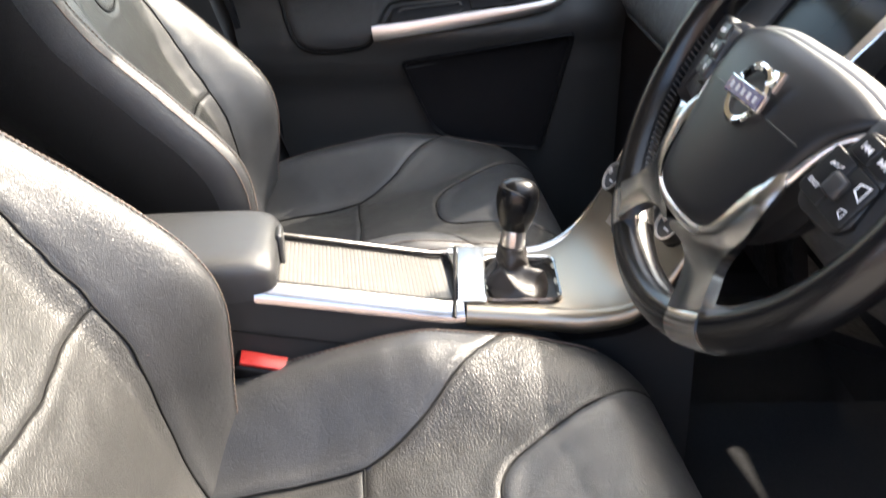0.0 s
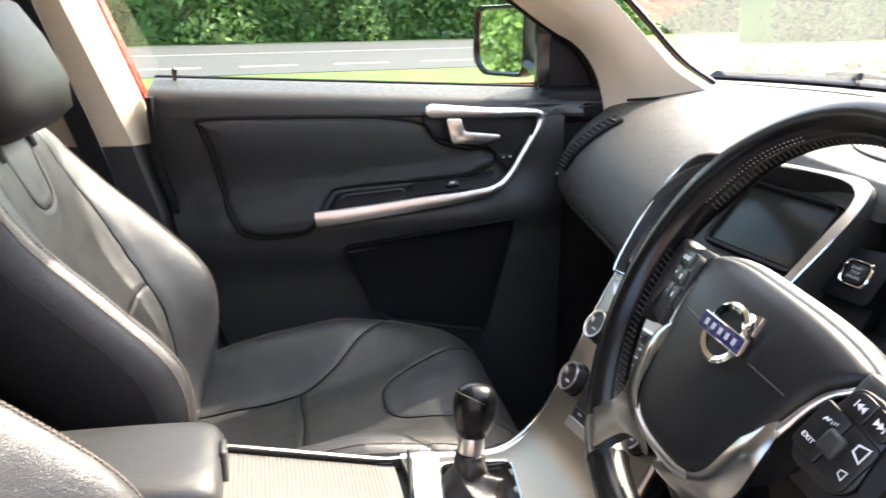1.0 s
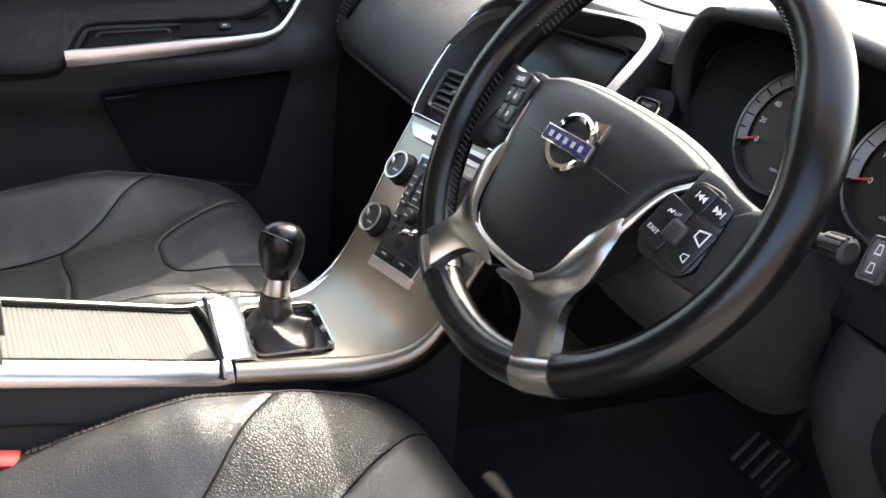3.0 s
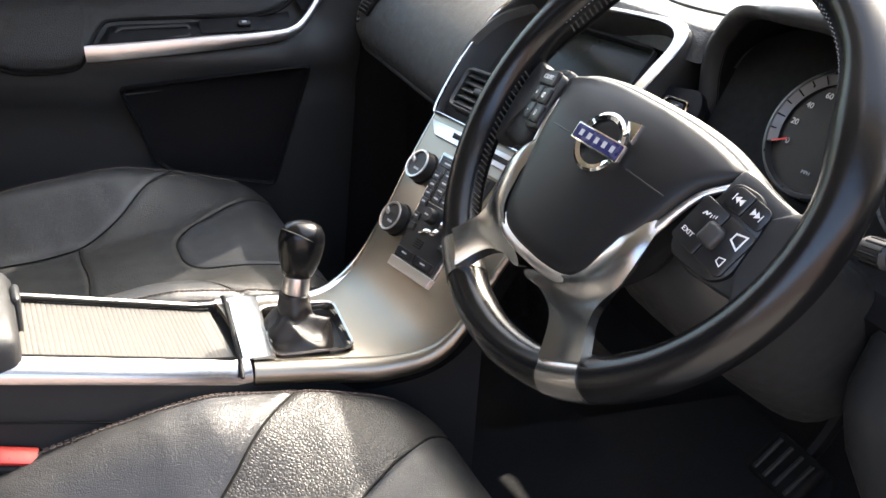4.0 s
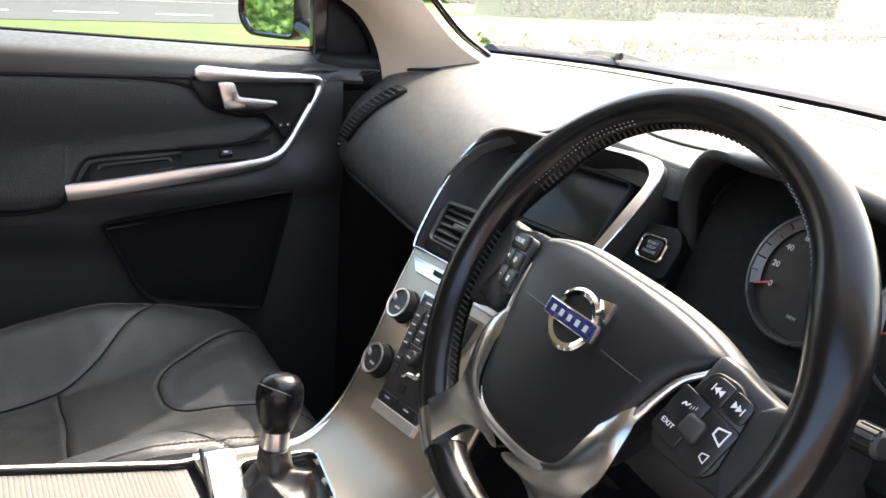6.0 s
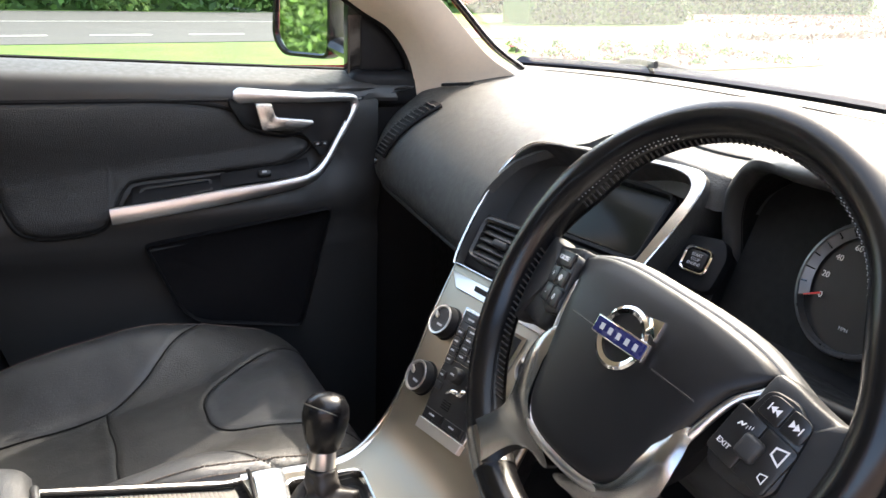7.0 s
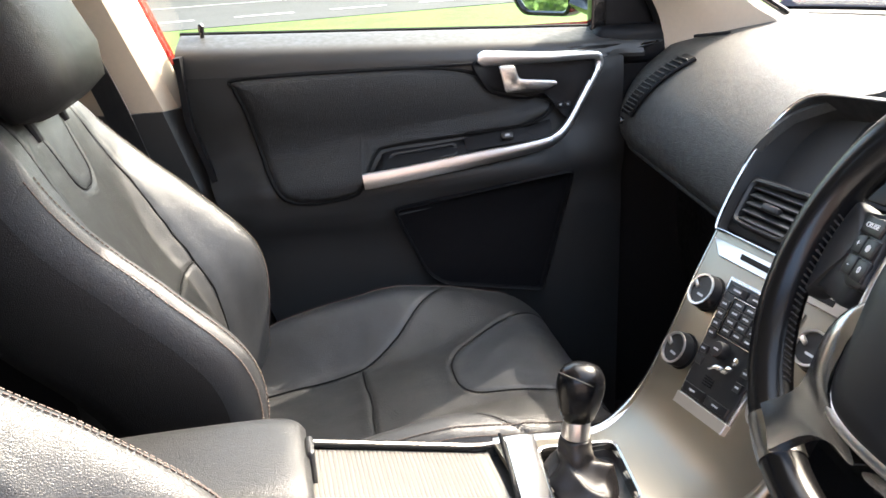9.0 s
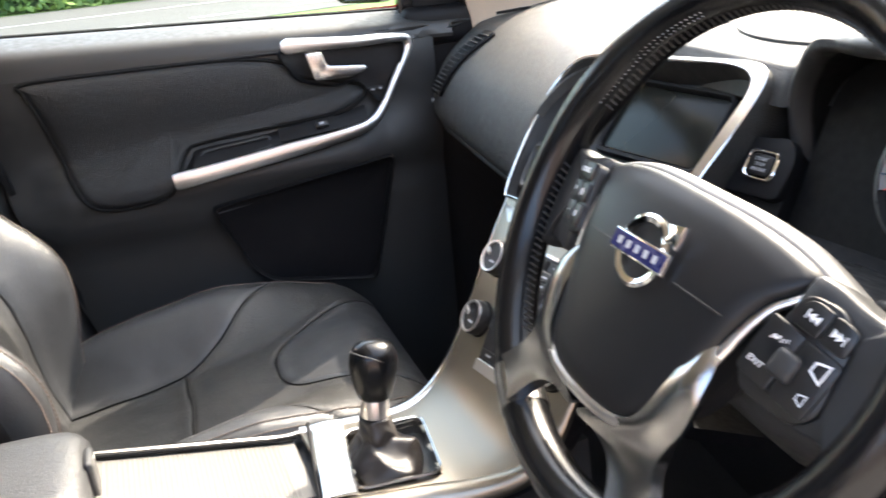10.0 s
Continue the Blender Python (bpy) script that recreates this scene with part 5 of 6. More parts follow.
part("small_knob_mark", rbox((0, 0, 0.0109), (0.007, 0.002, 0.0004), 0, 1, km_), GREYPRINT, keypad)
# seated airflow figure: three bright keys for face, body and feet
u, v = kp(0.58, 0.34)
fm = stack_m(u, v, 0.0062)
part("airflow_key", lathe([(0.0046, 0.0), (0.0044, 0.0022), (0.003, 0.003), (0.0003, 0.0032)], fm @ Matrix.Translation((0.0075, 0.0135, 0)), 20), CHROME, keypad, "round chrome key")
part("airflow_key", plate(rpoly([(-0.004, -0.004), (0.006, -0.003), (0.0105, 0.007), (0.003, 0.0065)], 0.002, 3), fm, 0.0032, 0.001), CHROME, keypad, "chrome key")
part("airflow_key", plate(rpoly([(-0.0215, -0.009), (-0.017, -0.0095), (-0.012, -0.0045), (-0.0045, -0.0042), (-0.002, 0.002), (-0.0125, 0.0)], 0.002, 3), fm, 0.0032, 0.001), CHROME, keypad, "chrome key")
for k in range(4):
    quad_block("vent_slit", area(0.33, 0.50, 0.155 + 0.022 * k, 0.166 + 0.022 * k), (0.005, 0.0068), RUBBER, keypad, inset=0.0)
key(0.03, 0.16, 0.37, 0.44)
key(0.03, 0.16, 0.27, 0.34, False)
key(0.84, 0.97, 0.37, 0.44)
key(0.84, 0.97, 0.24, 0.32)
key(0.03, 0.47, 0.02, 0.10)
key(0.52, 0.97, 0.02, 0.10)
# mat in the passenger footwell
tagged(part("floor_mat", rbox((0.42, 0.42, 0.268), (0.42, 0.42, 0.014), 0.005), MAT_GREY), "grey floor mat on the passenger floor", "floor mat")

# ---- dashboard ----
dash = thing("dashboard", (0.6, 0, 0.8), "grained black dashboard with curved passenger pad", "dashboard")


def pad_section(y):
    e = max(0.0, (y - 0.60) / 0.14)
    k = min(1.0, max(0.0, (y - 0.12) / 0.2))
    dx = 0.03 * e * e
    return [(0.40 + dx, 0.915), (0.352 + dx, 0.930), (0.326 + dx, 0.948), (0.318 + dx, 0.972), (0.326 + dx, 1.010), (0.350 + dx, 1.050), (0.392 + dx, 1.085), (0.45, 1.112 - 0.01 * e), (min(0.54, FOOT(y) - 0.12), 1.130 - 0.01 * e), (FOOT(y) - 0.09, 1.138), (FOOT(y) - 0.02, 1.142), (FOOT(y) + 0.03, 1.125)]


pad_end = lambda z: np.interp(z, [0.915, 0.957, 1.0, 1.04, 1.08, 1.10, 1.112], [0.170, 0.166, 0.186, 0.192, 0.187, 0.160, 0.126])
rows = [[(x, 0.755 - t * (0.755 - pad_end(z)), z) for x, z in crv(pad_section(0.755 - 0.63 * t), 5)] for t in np.linspace(0, 1, 60)]
part("passenger_pad", sheet(rows, 0.012), DASH, dash, "grained black passenger pad", angle=60)
back = lambda y: 0.085 * min(1.0, max(0.0, (-0.10 - y) / 0.05)) * min(1.0, max(0.0, (y + 0.58) / 0.05))      # the top gives way to the cluster's hood
rows = [[(x, y, z) for x, z in crv([(0.47 + back(y), 1.085), (0.48 + back(y), 1.112), (0.50 + back(y), 1.122), (0.61, 1.134), (FOOT(y) - 0.09, 1.139), (FOOT(y) - 0.02, 1.143), (FOOT(y) + 0.03, 1.125)], 5)] for y in np.linspace(0.126, -0.76, 60)]
part("upper_pad", sheet(rows, 0.012), DASH, dash, "grained black dash top", angle=60)
part("pad_lip", tube([(0.333 + 0.03 * max(0, (y - 0.60) / 0.14) ** 2, y, 0.939) for y in np.linspace(0.70, 0.14, 30)], 0.004, 10), DASH, dash)
# lower dash and glovebox
part("lower_dash", sheet([[(x, y, z) for y in np.linspace(0.76, 0.10, 8)] for x, z in ((0.42, 0.92), (0.46, 0.87), (0.47, 0.72), (0.50, 0.60), (0.62, 0.55))], 0.02), PLASTIC_DARK, dash)
gb = part("glovebox_lid", sheet([[(x - 0.012, y, z) for y in np.linspace(0.60, 0.17, 6)] for x, z in ((0.445, 0.885), (0.468, 0.80), (0.472, 0.70), (0.49, 0.63))], 0.012), PLASTIC_DARK, dash, "dark glovebox lid")
# defroster slots and grilles on the top
for y0, y1 in ((0.70, -0.02), (-0.20, -0.68)):
    part("defroster_slot", tube([(FOOT(y) - 0.072, y, 1.1385) for y in np.linspace(y0, y1, 24)], 0.0042, 6, flat=0.6), RUBBER, dash)
part("side_slot", plate(rpoly([(-0.03, -0.008), (0.03, -0.008), (0.03, 0.008), (-0.03, 0.008)], 0.006), axes((0.475, 0.655, 1.117), (0.8, -0.5, 0.1), (0, 0, 1)), 0.004), RUBBER, dash)
# speaker grille in the middle of the dash top
spk = part("speaker_grille", lathe([(0.075, 0), (0.074, 0.003), (0.068, 0.005), (0.001, 0.0055)], axes((0.585, 0.0, 1.131), (1, 0, 0.09), (-0.09, 0, 1)) @ Matrix.Diagonal((0.8, 1.6, 1, 1)), 48), PLASTIC, dash)

# end vent: louvres along the pad's outer end
vent = thing("end_vent", (0.34, 0.66, 1.0), "black side air vent with narrow slats", "air vent")
sec = crv(pad_section(0.60), 12)
sel = [q for q in sec if 0.998 < q[1] < 1.096 and q[0] < 0.45]
mid_v = lambda z: 0.612 - 0.50 * (z - 1.006)         # the vent leans inwards towards its top
part("vent_well", sheet([[(x - 0.002, mid_v(z) + d, z + 0.0015) for d in (0.021, -0.021)] for x, z in sel], 0.004), RUBBER, vent)
for d in (0.023, -0.023):
    part("vent_rim", tube([(x - 0.003, mid_v(z) + d, z + 0.002) for x, z in sel], 0.0030, 8), PLASTIC_DARK, vent)
for i in range(1, len(sel) - 1, 2):
    x, z = sel[i]
    part("slat", rbox((0, 0, 0), (0.0024, 0.042, 0.0105), 0.0008, 1, axes((x - 0.004, mid_v(z), z + 0.004), (0.5, 0, 0.85), (-0.85, 0, 0.5))), DASH, vent)
part("vent_wheel", lathe([(0.006, 0), (0.006, 0.004), (0.003, 0.005)], axes((0.314, 0.622, 0.990), (0, 1, 0), (-1, 0, 0.1)), 16), SATIN, vent)

# ---- screen housing above the stack ----
housing = thing("screen_housing", (0.40, 0, 1.0), "black display housing with a silver frame above the vents", "display")
SB, ST = np.array([0.321, 0.046, 0.957]), np.array([0.440, 0.050, 1.108])      # foot and top of the housing's face
sx, sy = Vector((0.24, -1, 0)).normalized(), Vector(ST - SB)
hm = axes(SB, sx, sx.cross(sy))
shape = [(0.0, 0.0), (-0.10, 0.0), (-0.1195, 0.002), (-0.133, 0.05), (-0.139, 0.10), (-0.137, 0.145), (-0.123, 0.174), (-0.095, 0.188), (-0.02, 0.195), (0.08, 0.201), (0.132, 0.2035), (0.155, 0.197), (0.162, 0.178), (0.158, 0.137), (0.151, 0.10), (0.141, 0.05), (0.129, 0.002), (0.10, 0.0)]
inn = [(0.0, 0.0006), (-0.10, 0.0006), (-0.1165, 0.0028), (-0.1295, 0.05), (-0.1350, 0.10), (-0.1330, 0.143), (-0.1195, 0.170), (-0.094, 0.1838), (-0.02, 0.1905), (0.07, 0.1955), (0.116, 0.1960), (0.140, 0.189), (0.148, 0.172), (0.143, 0.137), (0.137, 0.10), (0.128, 0.05), (0.118, 0.0028), (0.09, 0.0006)]
shape, inn = [[tuple(q) for q in crv(o_, 4, True)] for o_ in (shape, inn)]
mid = np.array([0.010, 0.098])
sunk = lambda o_, f, z: [hm @ Vector((mid[0] + (x - mid[0]) * f, mid[1] + (y - mid[1]) * f, z)) for x, y in o_]
part("frame", ring(shape, inn, hm, 0.005, 0.0012), TRIM, housing, "thin silver frame, broad along the driver's side")
part("shroud", grid(np.array([sunk(inn, f, z) for f, z in ((1.0, 0.001), (0.985, -0.006), (0.955, -0.022), (0.93, -0.036), (0.4, -0.037), (0.05, -0.037))]), False, True), PLASTIC, housing, angle=50)
part("hood", grid(np.array([sunk(shape, f, z) for f, z in ((1.0, 0.003), (1.006, -0.010), (0.995, -0.045), (0.9, -0.09), (0.7, -0.11))]), False, True), DASH, housing, angle=60)
part("screen", plate(rpoly([(-0.044, 0.097), (0.102, 0.099), (0.104, 0.176), (-0.040, 0.176)], 0.009, 5), hm @ Matrix.Translation((0, 0, -0.036)), 0.005, 0.001), SCREEN, housing, "dark glossy display, switched off")
so_ = rpoly([(-0.052, 0.089), (0.110, 0.091), (0.112, 0.183), (-0.047, 0.183)], 0.014, 5)
part("screen_surround", ring(so_, rpoly([(-0.045, 0.096), (0.103, 0.098), (0.105, 0.177), (-0.041, 0.177)], 0.009, 5), hm @ Matrix.Translation((0, 0, -0.036)), 0.010, 0.003), PLASTIC_DARK, housing)
part("vent_panel", plate(rpoly([(-0.118, 0.004), (0.114, 0.004), (0.123, 0.060), (0.122, 0.080), (-0.128, 0.078), (-0.128, 0.045)], 0.006, 4), hm @ Matrix.Translation((0, 0, -0.030)), 0.021, 0.004), PLASTIC_DARK, housing)
# two centre vents
for s in (-1, 1):
    cv = thing("centre_vent", tuple(hm @ Vector((0.012 + s * 0.075, 0.045, 0))), "black centre air vent with five slats and a tab", "air vent", "centre vents")
    V = lambda pts: [(0.010 + s * x, y) for x, y in pts][::-s]
    vo = rpoly(V([(0.026, 0.014), (0.115, 0.014), (0.124, 0.072), (0.026, 0.076)]), 0.012, 5)
    vi = rpoly(V([(0.031, 0.019), (0.110, 0.019), (0.118, 0.066), (0.031, 0.070)]), 0.009, 5)
    part("vent_frame", ring(vo, vi, hm @ Matrix.Translation((0, 0, -0.012)), 0.016, 0.003), PLASTIC, cv)
    part("vent_well", plate(vi, hm @ Matrix.Translation((0, 0, -0.0088)), 0.0004), RUBBER, cv)
    for k in range(5):
        part("slat", rbox((0, 0, 0), (0.078 + 0.0016 * k, 0.0105, 0.0022), 0.001, 2, hm @ Matrix.Translation((0.010 + s * (0.0705 + 0.0006 * k), 0.0245 + 0.0098 * k, -0.003)) @ Matrix.Rotation(radians(-42), 4, "X")), PLASTIC, cv)
    part("tab", rbox((0.010 + s * 0.070, 0.044, 0.001), (0.026, 0.009, 0.010), 0.003, 3, hm), PLASTIC, cv)

# ---- instrument cluster ----
cluster = thing("instrument_cluster", (0.50, -0.33, 1.06), "hooded instrument cluster with two silver-ringed dials", "instrument cluster")
lip = crv([(-0.112, 1.000), (-0.108, 1.050), (-0.106, 1.090), (-0.118, 1.122), (-0.158, 1.150), (-0.215, 1.160), (-0.300, 1.167), (-0.385, 1.161), (-0.455, 1.146), (-0.505, 1.115), (-0.522, 1.070), (-0.524, 1.020)], 5)
mid_y, mid_z = -0.335, 1.03


def hood_row(x, inset, fall=0.0):
    out = []
    for y, z in lip:
        d = np.array([mid_y - y, mid_z - z])
        d /= np.linalg.norm(d)
        out.append((x + 0.35 * (1.167 - z) * (0.3 if x < 0.46 else 0.1) + 0.042 * min(1.0, max(0.0, (y + 0.24) / 0.12)), y + d[0] * inset, z + d[1] * inset - fall * max(0.0, (z - 1.05) / 0.117)))
    return out


part("hood", grid([hood_row(0.438, 0.017), hood_row(0.428, 0.015), hood_row(0.422, 0.008), hood_row(0.424, 0.001), hood_row(0.434, -0.004), hood_row(0.47, -0.006, 0.004), hood_row(0.53, -0.006, 0.022), hood_row(0.60, 0.0, 0.05)]), PLASTIC, cluster, "black hood over the dials", angle=60)
part("hood_lining", grid([hood_row(0.436, 0.017), hood_row(0.46, 0.015), hood_row(0.50, 0.011), hood_row(0.53, 0.008)]), RUBBER, cluster, angle=60)
dn = Vector((-0.93, -0.08, 0.36))
dm0 = axes((0.500, -0.332, 1.060), (0.09, -1, 0), dn)
part("cluster_face", plate(rpoly([(-0.20, -0.09), (0.20, -0.09), (0.20, 0.06), (0.12, 0.10), (-0.12, 0.10), (-0.20, 0.06)], 0.03), dm0 @ Matrix.Translation((0, 0, -0.012)), 0.006), RUBBER, cluster)


DIAL_SILVER = surface("dial_silver", (0.20, 0.20, 0.205), 0.36, metal=0.9, vary=0.05)


def dial(cx, marks, start, sweep, legend, needle_at, extra=()):
    """A dial at cx on the cluster's face: marks (text) spread over the sweep, clockwise from start (degrees)."""
    m = dm0 @ Matrix.Translation((cx, 0, 0))
    d = part("dial", lathe([(0.0595, -0.006), (0.0605, 0.004), (0.059, 0.007), (0.056, 0.008), (0.0545, 0.004), (0.0545, 0.0)], m, 56, False), DIAL_SILVER, cluster, "silver dial ring")
    part("dial_face", lathe([(0.055, 0.0), (0.001, 0.0005)], m, 48), BUTTON, d)
    band = [[m @ Vector((r * math.cos(a), r * math.sin(a), z)) for r, z in ((0.0555, 0.0065), (0.047, 0.0025))] for a in np.linspace(radians(start), radians(start - sweep), 60)]
    part("scale_band", grid(np.array(band)), DIAL_SILVER, d, "silver scale band")
    n = len(marks)
    ticks = []
    for k in range((n - 1) * 2 + 1):
        a = radians(start - sweep * k / ((n - 1) * 2))
        r0 = 0.0472 if k % 2 == 0 else 0.0502
        q = m @ Matrix.Rotation(a, 4, "Z")
        ticks.append(([q @ Vector(v) for v in ((r0, -0.0006, 0.0045), (0.0545, -0.0006, 0.0075), (0.0545, 0.0006, 0.0075), (r0, 0.0006, 0.0045))], [(0, 1, 2, 3)]))
    part("scale_ticks", join(*ticks), GLOSS, d)
    for k, tx in enumerate(marks):
        if tx:
            a = radians(start - sweep * k / (n - 1))
            writing("numeral", tx, 0.0078, m @ Matrix.Translation((0.0375 * math.cos(a), 0.0375 * math.sin(a), 0.0012)), WHITE, d)
    for tx, sz, x, y in legend:
        writing("legend", tx, sz, m @ Matrix.Translation((x, y, 0.0012)), GREYPRINT, d)
    a = radians(start - sweep * needle_at)
    q = m @ Matrix.Rotation(a, 4, "Z")
    part("needle", plate([(0.034, -0.0008), (0.050, -0.0005), (0.050, 0.0005), (0.034, 0.0008)], q @ Matrix.Translation((0, 0, 0.006)), 0.0015), NEEDLE, d, "red needle at rest")
    return d


dial(-0.0615, ["0", "20", "40", "60", "80", "100", "120", "140", "160"], 205, 230, [("MPH", 0.0046, 0.0, -0.036)], 0.0)
dial(0.0615, ["0", "1", "2", "3", "4", "5", "6"], 200, 220, [("x1000 R/MIN", 0.0046, 0.0, -0.036), ("16:19", 0.0105, 0.004, 0.010), ("30\u00b0C", 0.0055, 0.002, -0.012)], 0.0)

# start button pod between screen and wheel
pod = thing("start_button", (0.42, -0.16, 1.05), "black start stop button in a chrome ring on the dash", "button")
pm = axes((0.447, -0.108, 1.039), (0.25, -1, 0), (-0.85, -0.25, 0.5)) @ Matrix.Scale(0.82, 4)
part("pod_base", plate(rpoly([(-0.060, -0.080), (0.034, -0.085), (0.034, 0.020), (0.015, 0.036), (-0.060, 0.030)], [0.01, 0.02, 0.02, 0.02, 0.01], 6), pm @ Matrix.Translation((0, 0, -0.05)), 0.030, 0.004), PLASTIC_DARK, pod)
part("pod", plate(rpoly([(-0.040, -0.036), (0.034, -0.034), (0.038, 0.014), (0.024, 0.036), (-0.040, 0.028)], [0.006, 0.012, 0.012, 0.012, 0.006], 6), pm @ Matrix.Translation((0, 0, -0.022)), 0.014, 0.003), PLASTIC_DARK, pod, "black panel round the button")
so = rpoly([(-0.021, -0.017), (0.021, -0.017), (0.021, 0.017), (-0.021, 0.017)], 0.009, 6)
part("button_ring", ring(so, [(x * 0.82, y * 0.80) for x, y in so], pm @ Matrix.Translation((0, 0, -0.009)), 0.006, 0.0015), CHROME, pod, "chrome ring")
part("button_cap", plate([(x * 0.72, y * 0.70) for x, y in so], pm @ Matrix.Translation((0, 0, -0.009)), 0.0055, 0.002), BUTTON, pod)
for k, tx in enumerate(("START", "STOP", "ENGINE")):
    writing("legend", tx, 0.0056, pm @ Matrix.Translation((0, 0.0058 - 0.0058 * k, -0.0034)), GREYPRINT, pod)

# driver's lower dash, knee panel and column shroud
knee = thing("knee_panel", (0.45, -0.45, 0.6), "black lower dash panel under the steering column", "dash panel")
part("upper_trim", sheet([[(x, y, z) for y in np.linspace(-0.115, -0.75, 12)] for x, z in ((0.530, 1.000), (0.48, 0.994), (0.445, 0.980), (0.437, 0.96), (0.45, 0.94))], 0.012), PLASTIC_DARK, knee)
rows = []
for z in np.linspace(0.955, 0.70, 22):
    x0_ = np.interp(z, [0.70, 0.80, 0.90, 0.955], [0.470, 0.432, 0.420, 0.440])
    y0_ = np.interp(z, [0.70, 0.78, 0.83, 0.87, 0.90, 0.955], [-0.60, -0.52, -0.462, -0.424, -0.412, -0.404])
    rows.append([(x0_ + 0.075 * (1 - math.sqrt(max(0.0, 1 - max(0.0, 1 - t / 0.16) ** 2))), y0_ + (-0.76 - y0_) * t, z) for t in np.r_[np.linspace(0, 0.16, 9), np.linspace(0.2, 1, 8)]])
part("panel", sheet(rows, -0.015), PLASTIC, knee, "rounded black knee panel", angle=60)
part("under_panel", sheet([[(x, y, z) for y in np.linspace(-0.11, -0.70, 8)] for x, z in ((0.475, 0.945), (0.53, 0.885), (0.60, 0.835), (0.72, 0.83))], 0.012), PLASTIC_DARK, knee)
col = thing("steering_column", (0.4, -0.325, 0.95), "black steering column shroud behind the wheel", "column")
rows = []
for t, w, hu, hd in ((0.045, 0.055, 0.012, 0.05), (0.06, 0.078, 0.014, 0.072), (0.13, 0.102, 0.018, 0.098), (0.22, 0.108, 0.030, 0.112), (0.30, 0.108, 0.04, 0.12)):
    c = np.array([0.252, -0.327, 1.066]) + np.array([0.8705, 0.1221, -0.4767]) * t
    a = np.linspace(0, 2 * np.pi, 32, endpoint=False)
    rows.append([c + np.array([0, 1, 0]) * w * np.sign(math.cos(q)) * abs(math.cos(q)) ** 0.6 + np.array([0.4329, 0, 0.9014]) * (hu if math.sin(q) > 0 else hd) * np.sign(math.sin(q)) * abs(math.sin(q)) ** 0.6 for q in a])
part("shroud", grid(rows, False, True, True), PLASTIC, col, angle=60)

# ---- steering wheel ----
wheel = thing("steering_wheel", (0.2493, -0.3272, 1.0681), "black leather steering wheel with silver lower spokes", "steering wheel")
WN, WU, WR = Vector((-0.8705, -0.1221, 0.4767)), Vector((0.4721, 0.0662, 0.8791)), Vector((0.1388, -0.9903, 0.0))
WM = Matrix(((WR.x, WU.x, WN.x, 0.2493), (WR.y, WU.y, WN.y, -0.3272), (WR.z, WU.z, WN.z, 1.0681), (0, 0, 0, 1))) @ Matrix.Rotation(radians(-4.5), 4, "Z")
W = lambda x, y, z=0.0: np.array(WM @ Vector((x, y, z)))
WZ = tuple(WM.to_3x3() @ Vector((0, 0, 1)))
RR = 0.1650
ang = np.linspace(0, 2 * np.pi, 144, endpoint=False)
bulge = lambda a: sum(math.exp(-((math.degrees(a) - c) / 13) ** 2) for c in (28, 152))      # thumb rests over the upper spokes
part("rim", tube([W((RR - 0.0022 * bulge(a)) * math.cos(a), (RR - 0.0022 * bulge(a)) * math.sin(a)) for a in ang], [0.0155 + 0.0026 * bulge(a) for a in ang], 22, True, flat=1.1, up=WZ), WHEEL_LEATHER, wheel, "leather-wrapped rim, shiny from use", angle=180)
st, holes = [], []
for a in np.arange(24, 157, 1.9).tolist() + np.arange(176, 226, 1.9).tolist() + np.arange(314, 364, 1.9).tolist():
    q = radians(a)
    r = RR - 0.0022 * bulge(q) - 0.0154 - 0.0026 * bulge(q)
    st.append(tube([W(r * math.cos(q), r * math.sin(q), 0.0036), W(r * math.cos(q + 0.014), r * math.sin(q + 0.014), -0.0036)], 0.0008, 5))
for a in np.arange(118, 156, 1.5).tolist() + np.arange(24, 62, 1.5).tolist():
    q = radians(a)
    for z in (0.0072, 0.0098):
        r = RR - 0.0022 * bulge(q) - math.sqrt(max(0.0, 1 - (z / 0.0172) ** 2)) * (0.0155 + 0.0026 * bulge(q))
        holes.append(tube([W(r * math.cos(q), r * math.sin(q), z), W((r - 0.0003) * math.cos(q), (r - 0.0003) * math.sin(q), z)], 0.0006, 6))
part("rim_stitching", join(*st), THREAD_DARK, wheel)["kind"] = "stuff"
part("rim_perforation", join(*holes), GREYPRINT, wheel, "fine pricked holes in the grip")["kind"] = "stuff"
# airbag cover: a bulged shield with rounded edges
zc = lambda x, y: 0.0265 - 1.6 * x * x - 4.0 * max(0.0, y + 0.02) ** 2
half_ = [(0.0, 0.0385), (0.040, 0.0380), (0.072, 0.0345), (0.0935, 0.0285), (0.0950, 0.0230), (0.0905, 0.0150), (0.0815, 0.002), (0.0735, -0.024), (0.0660, -0.048), (0.0575, -0.074), (0.0495, -0.087), (0.037, -0.0945), (0.018, -0.0975), (0.0, -0.0980)]
shield = [tuple(q) for q in crv(half_ + [(-x, y) for x, y in half_[-2:0:-1]], 4, True)]
cen = np.array([0, -0.025])
rows = []
for f, dz in ((1.0, -0.030), (1.0, -0.0085), (0.992, -0.0050), (0.972, -0.0020), (0.93, -0.0004), (0.8, 0.0), (0.6, 0.0), (0.4, 0.0), (0.2, 0.0), (0.02, 0.0)):
    rows.append([W(*(cen + (np.array(q) - cen) * f), zc(*(cen + (np.array(q) - cen) * f)) + dz) for q in shield])
part("airbag_cover", grid(np.array(rows), False, True, True), AIRBAG, wheel, "grained black airbag cover", angle=50)
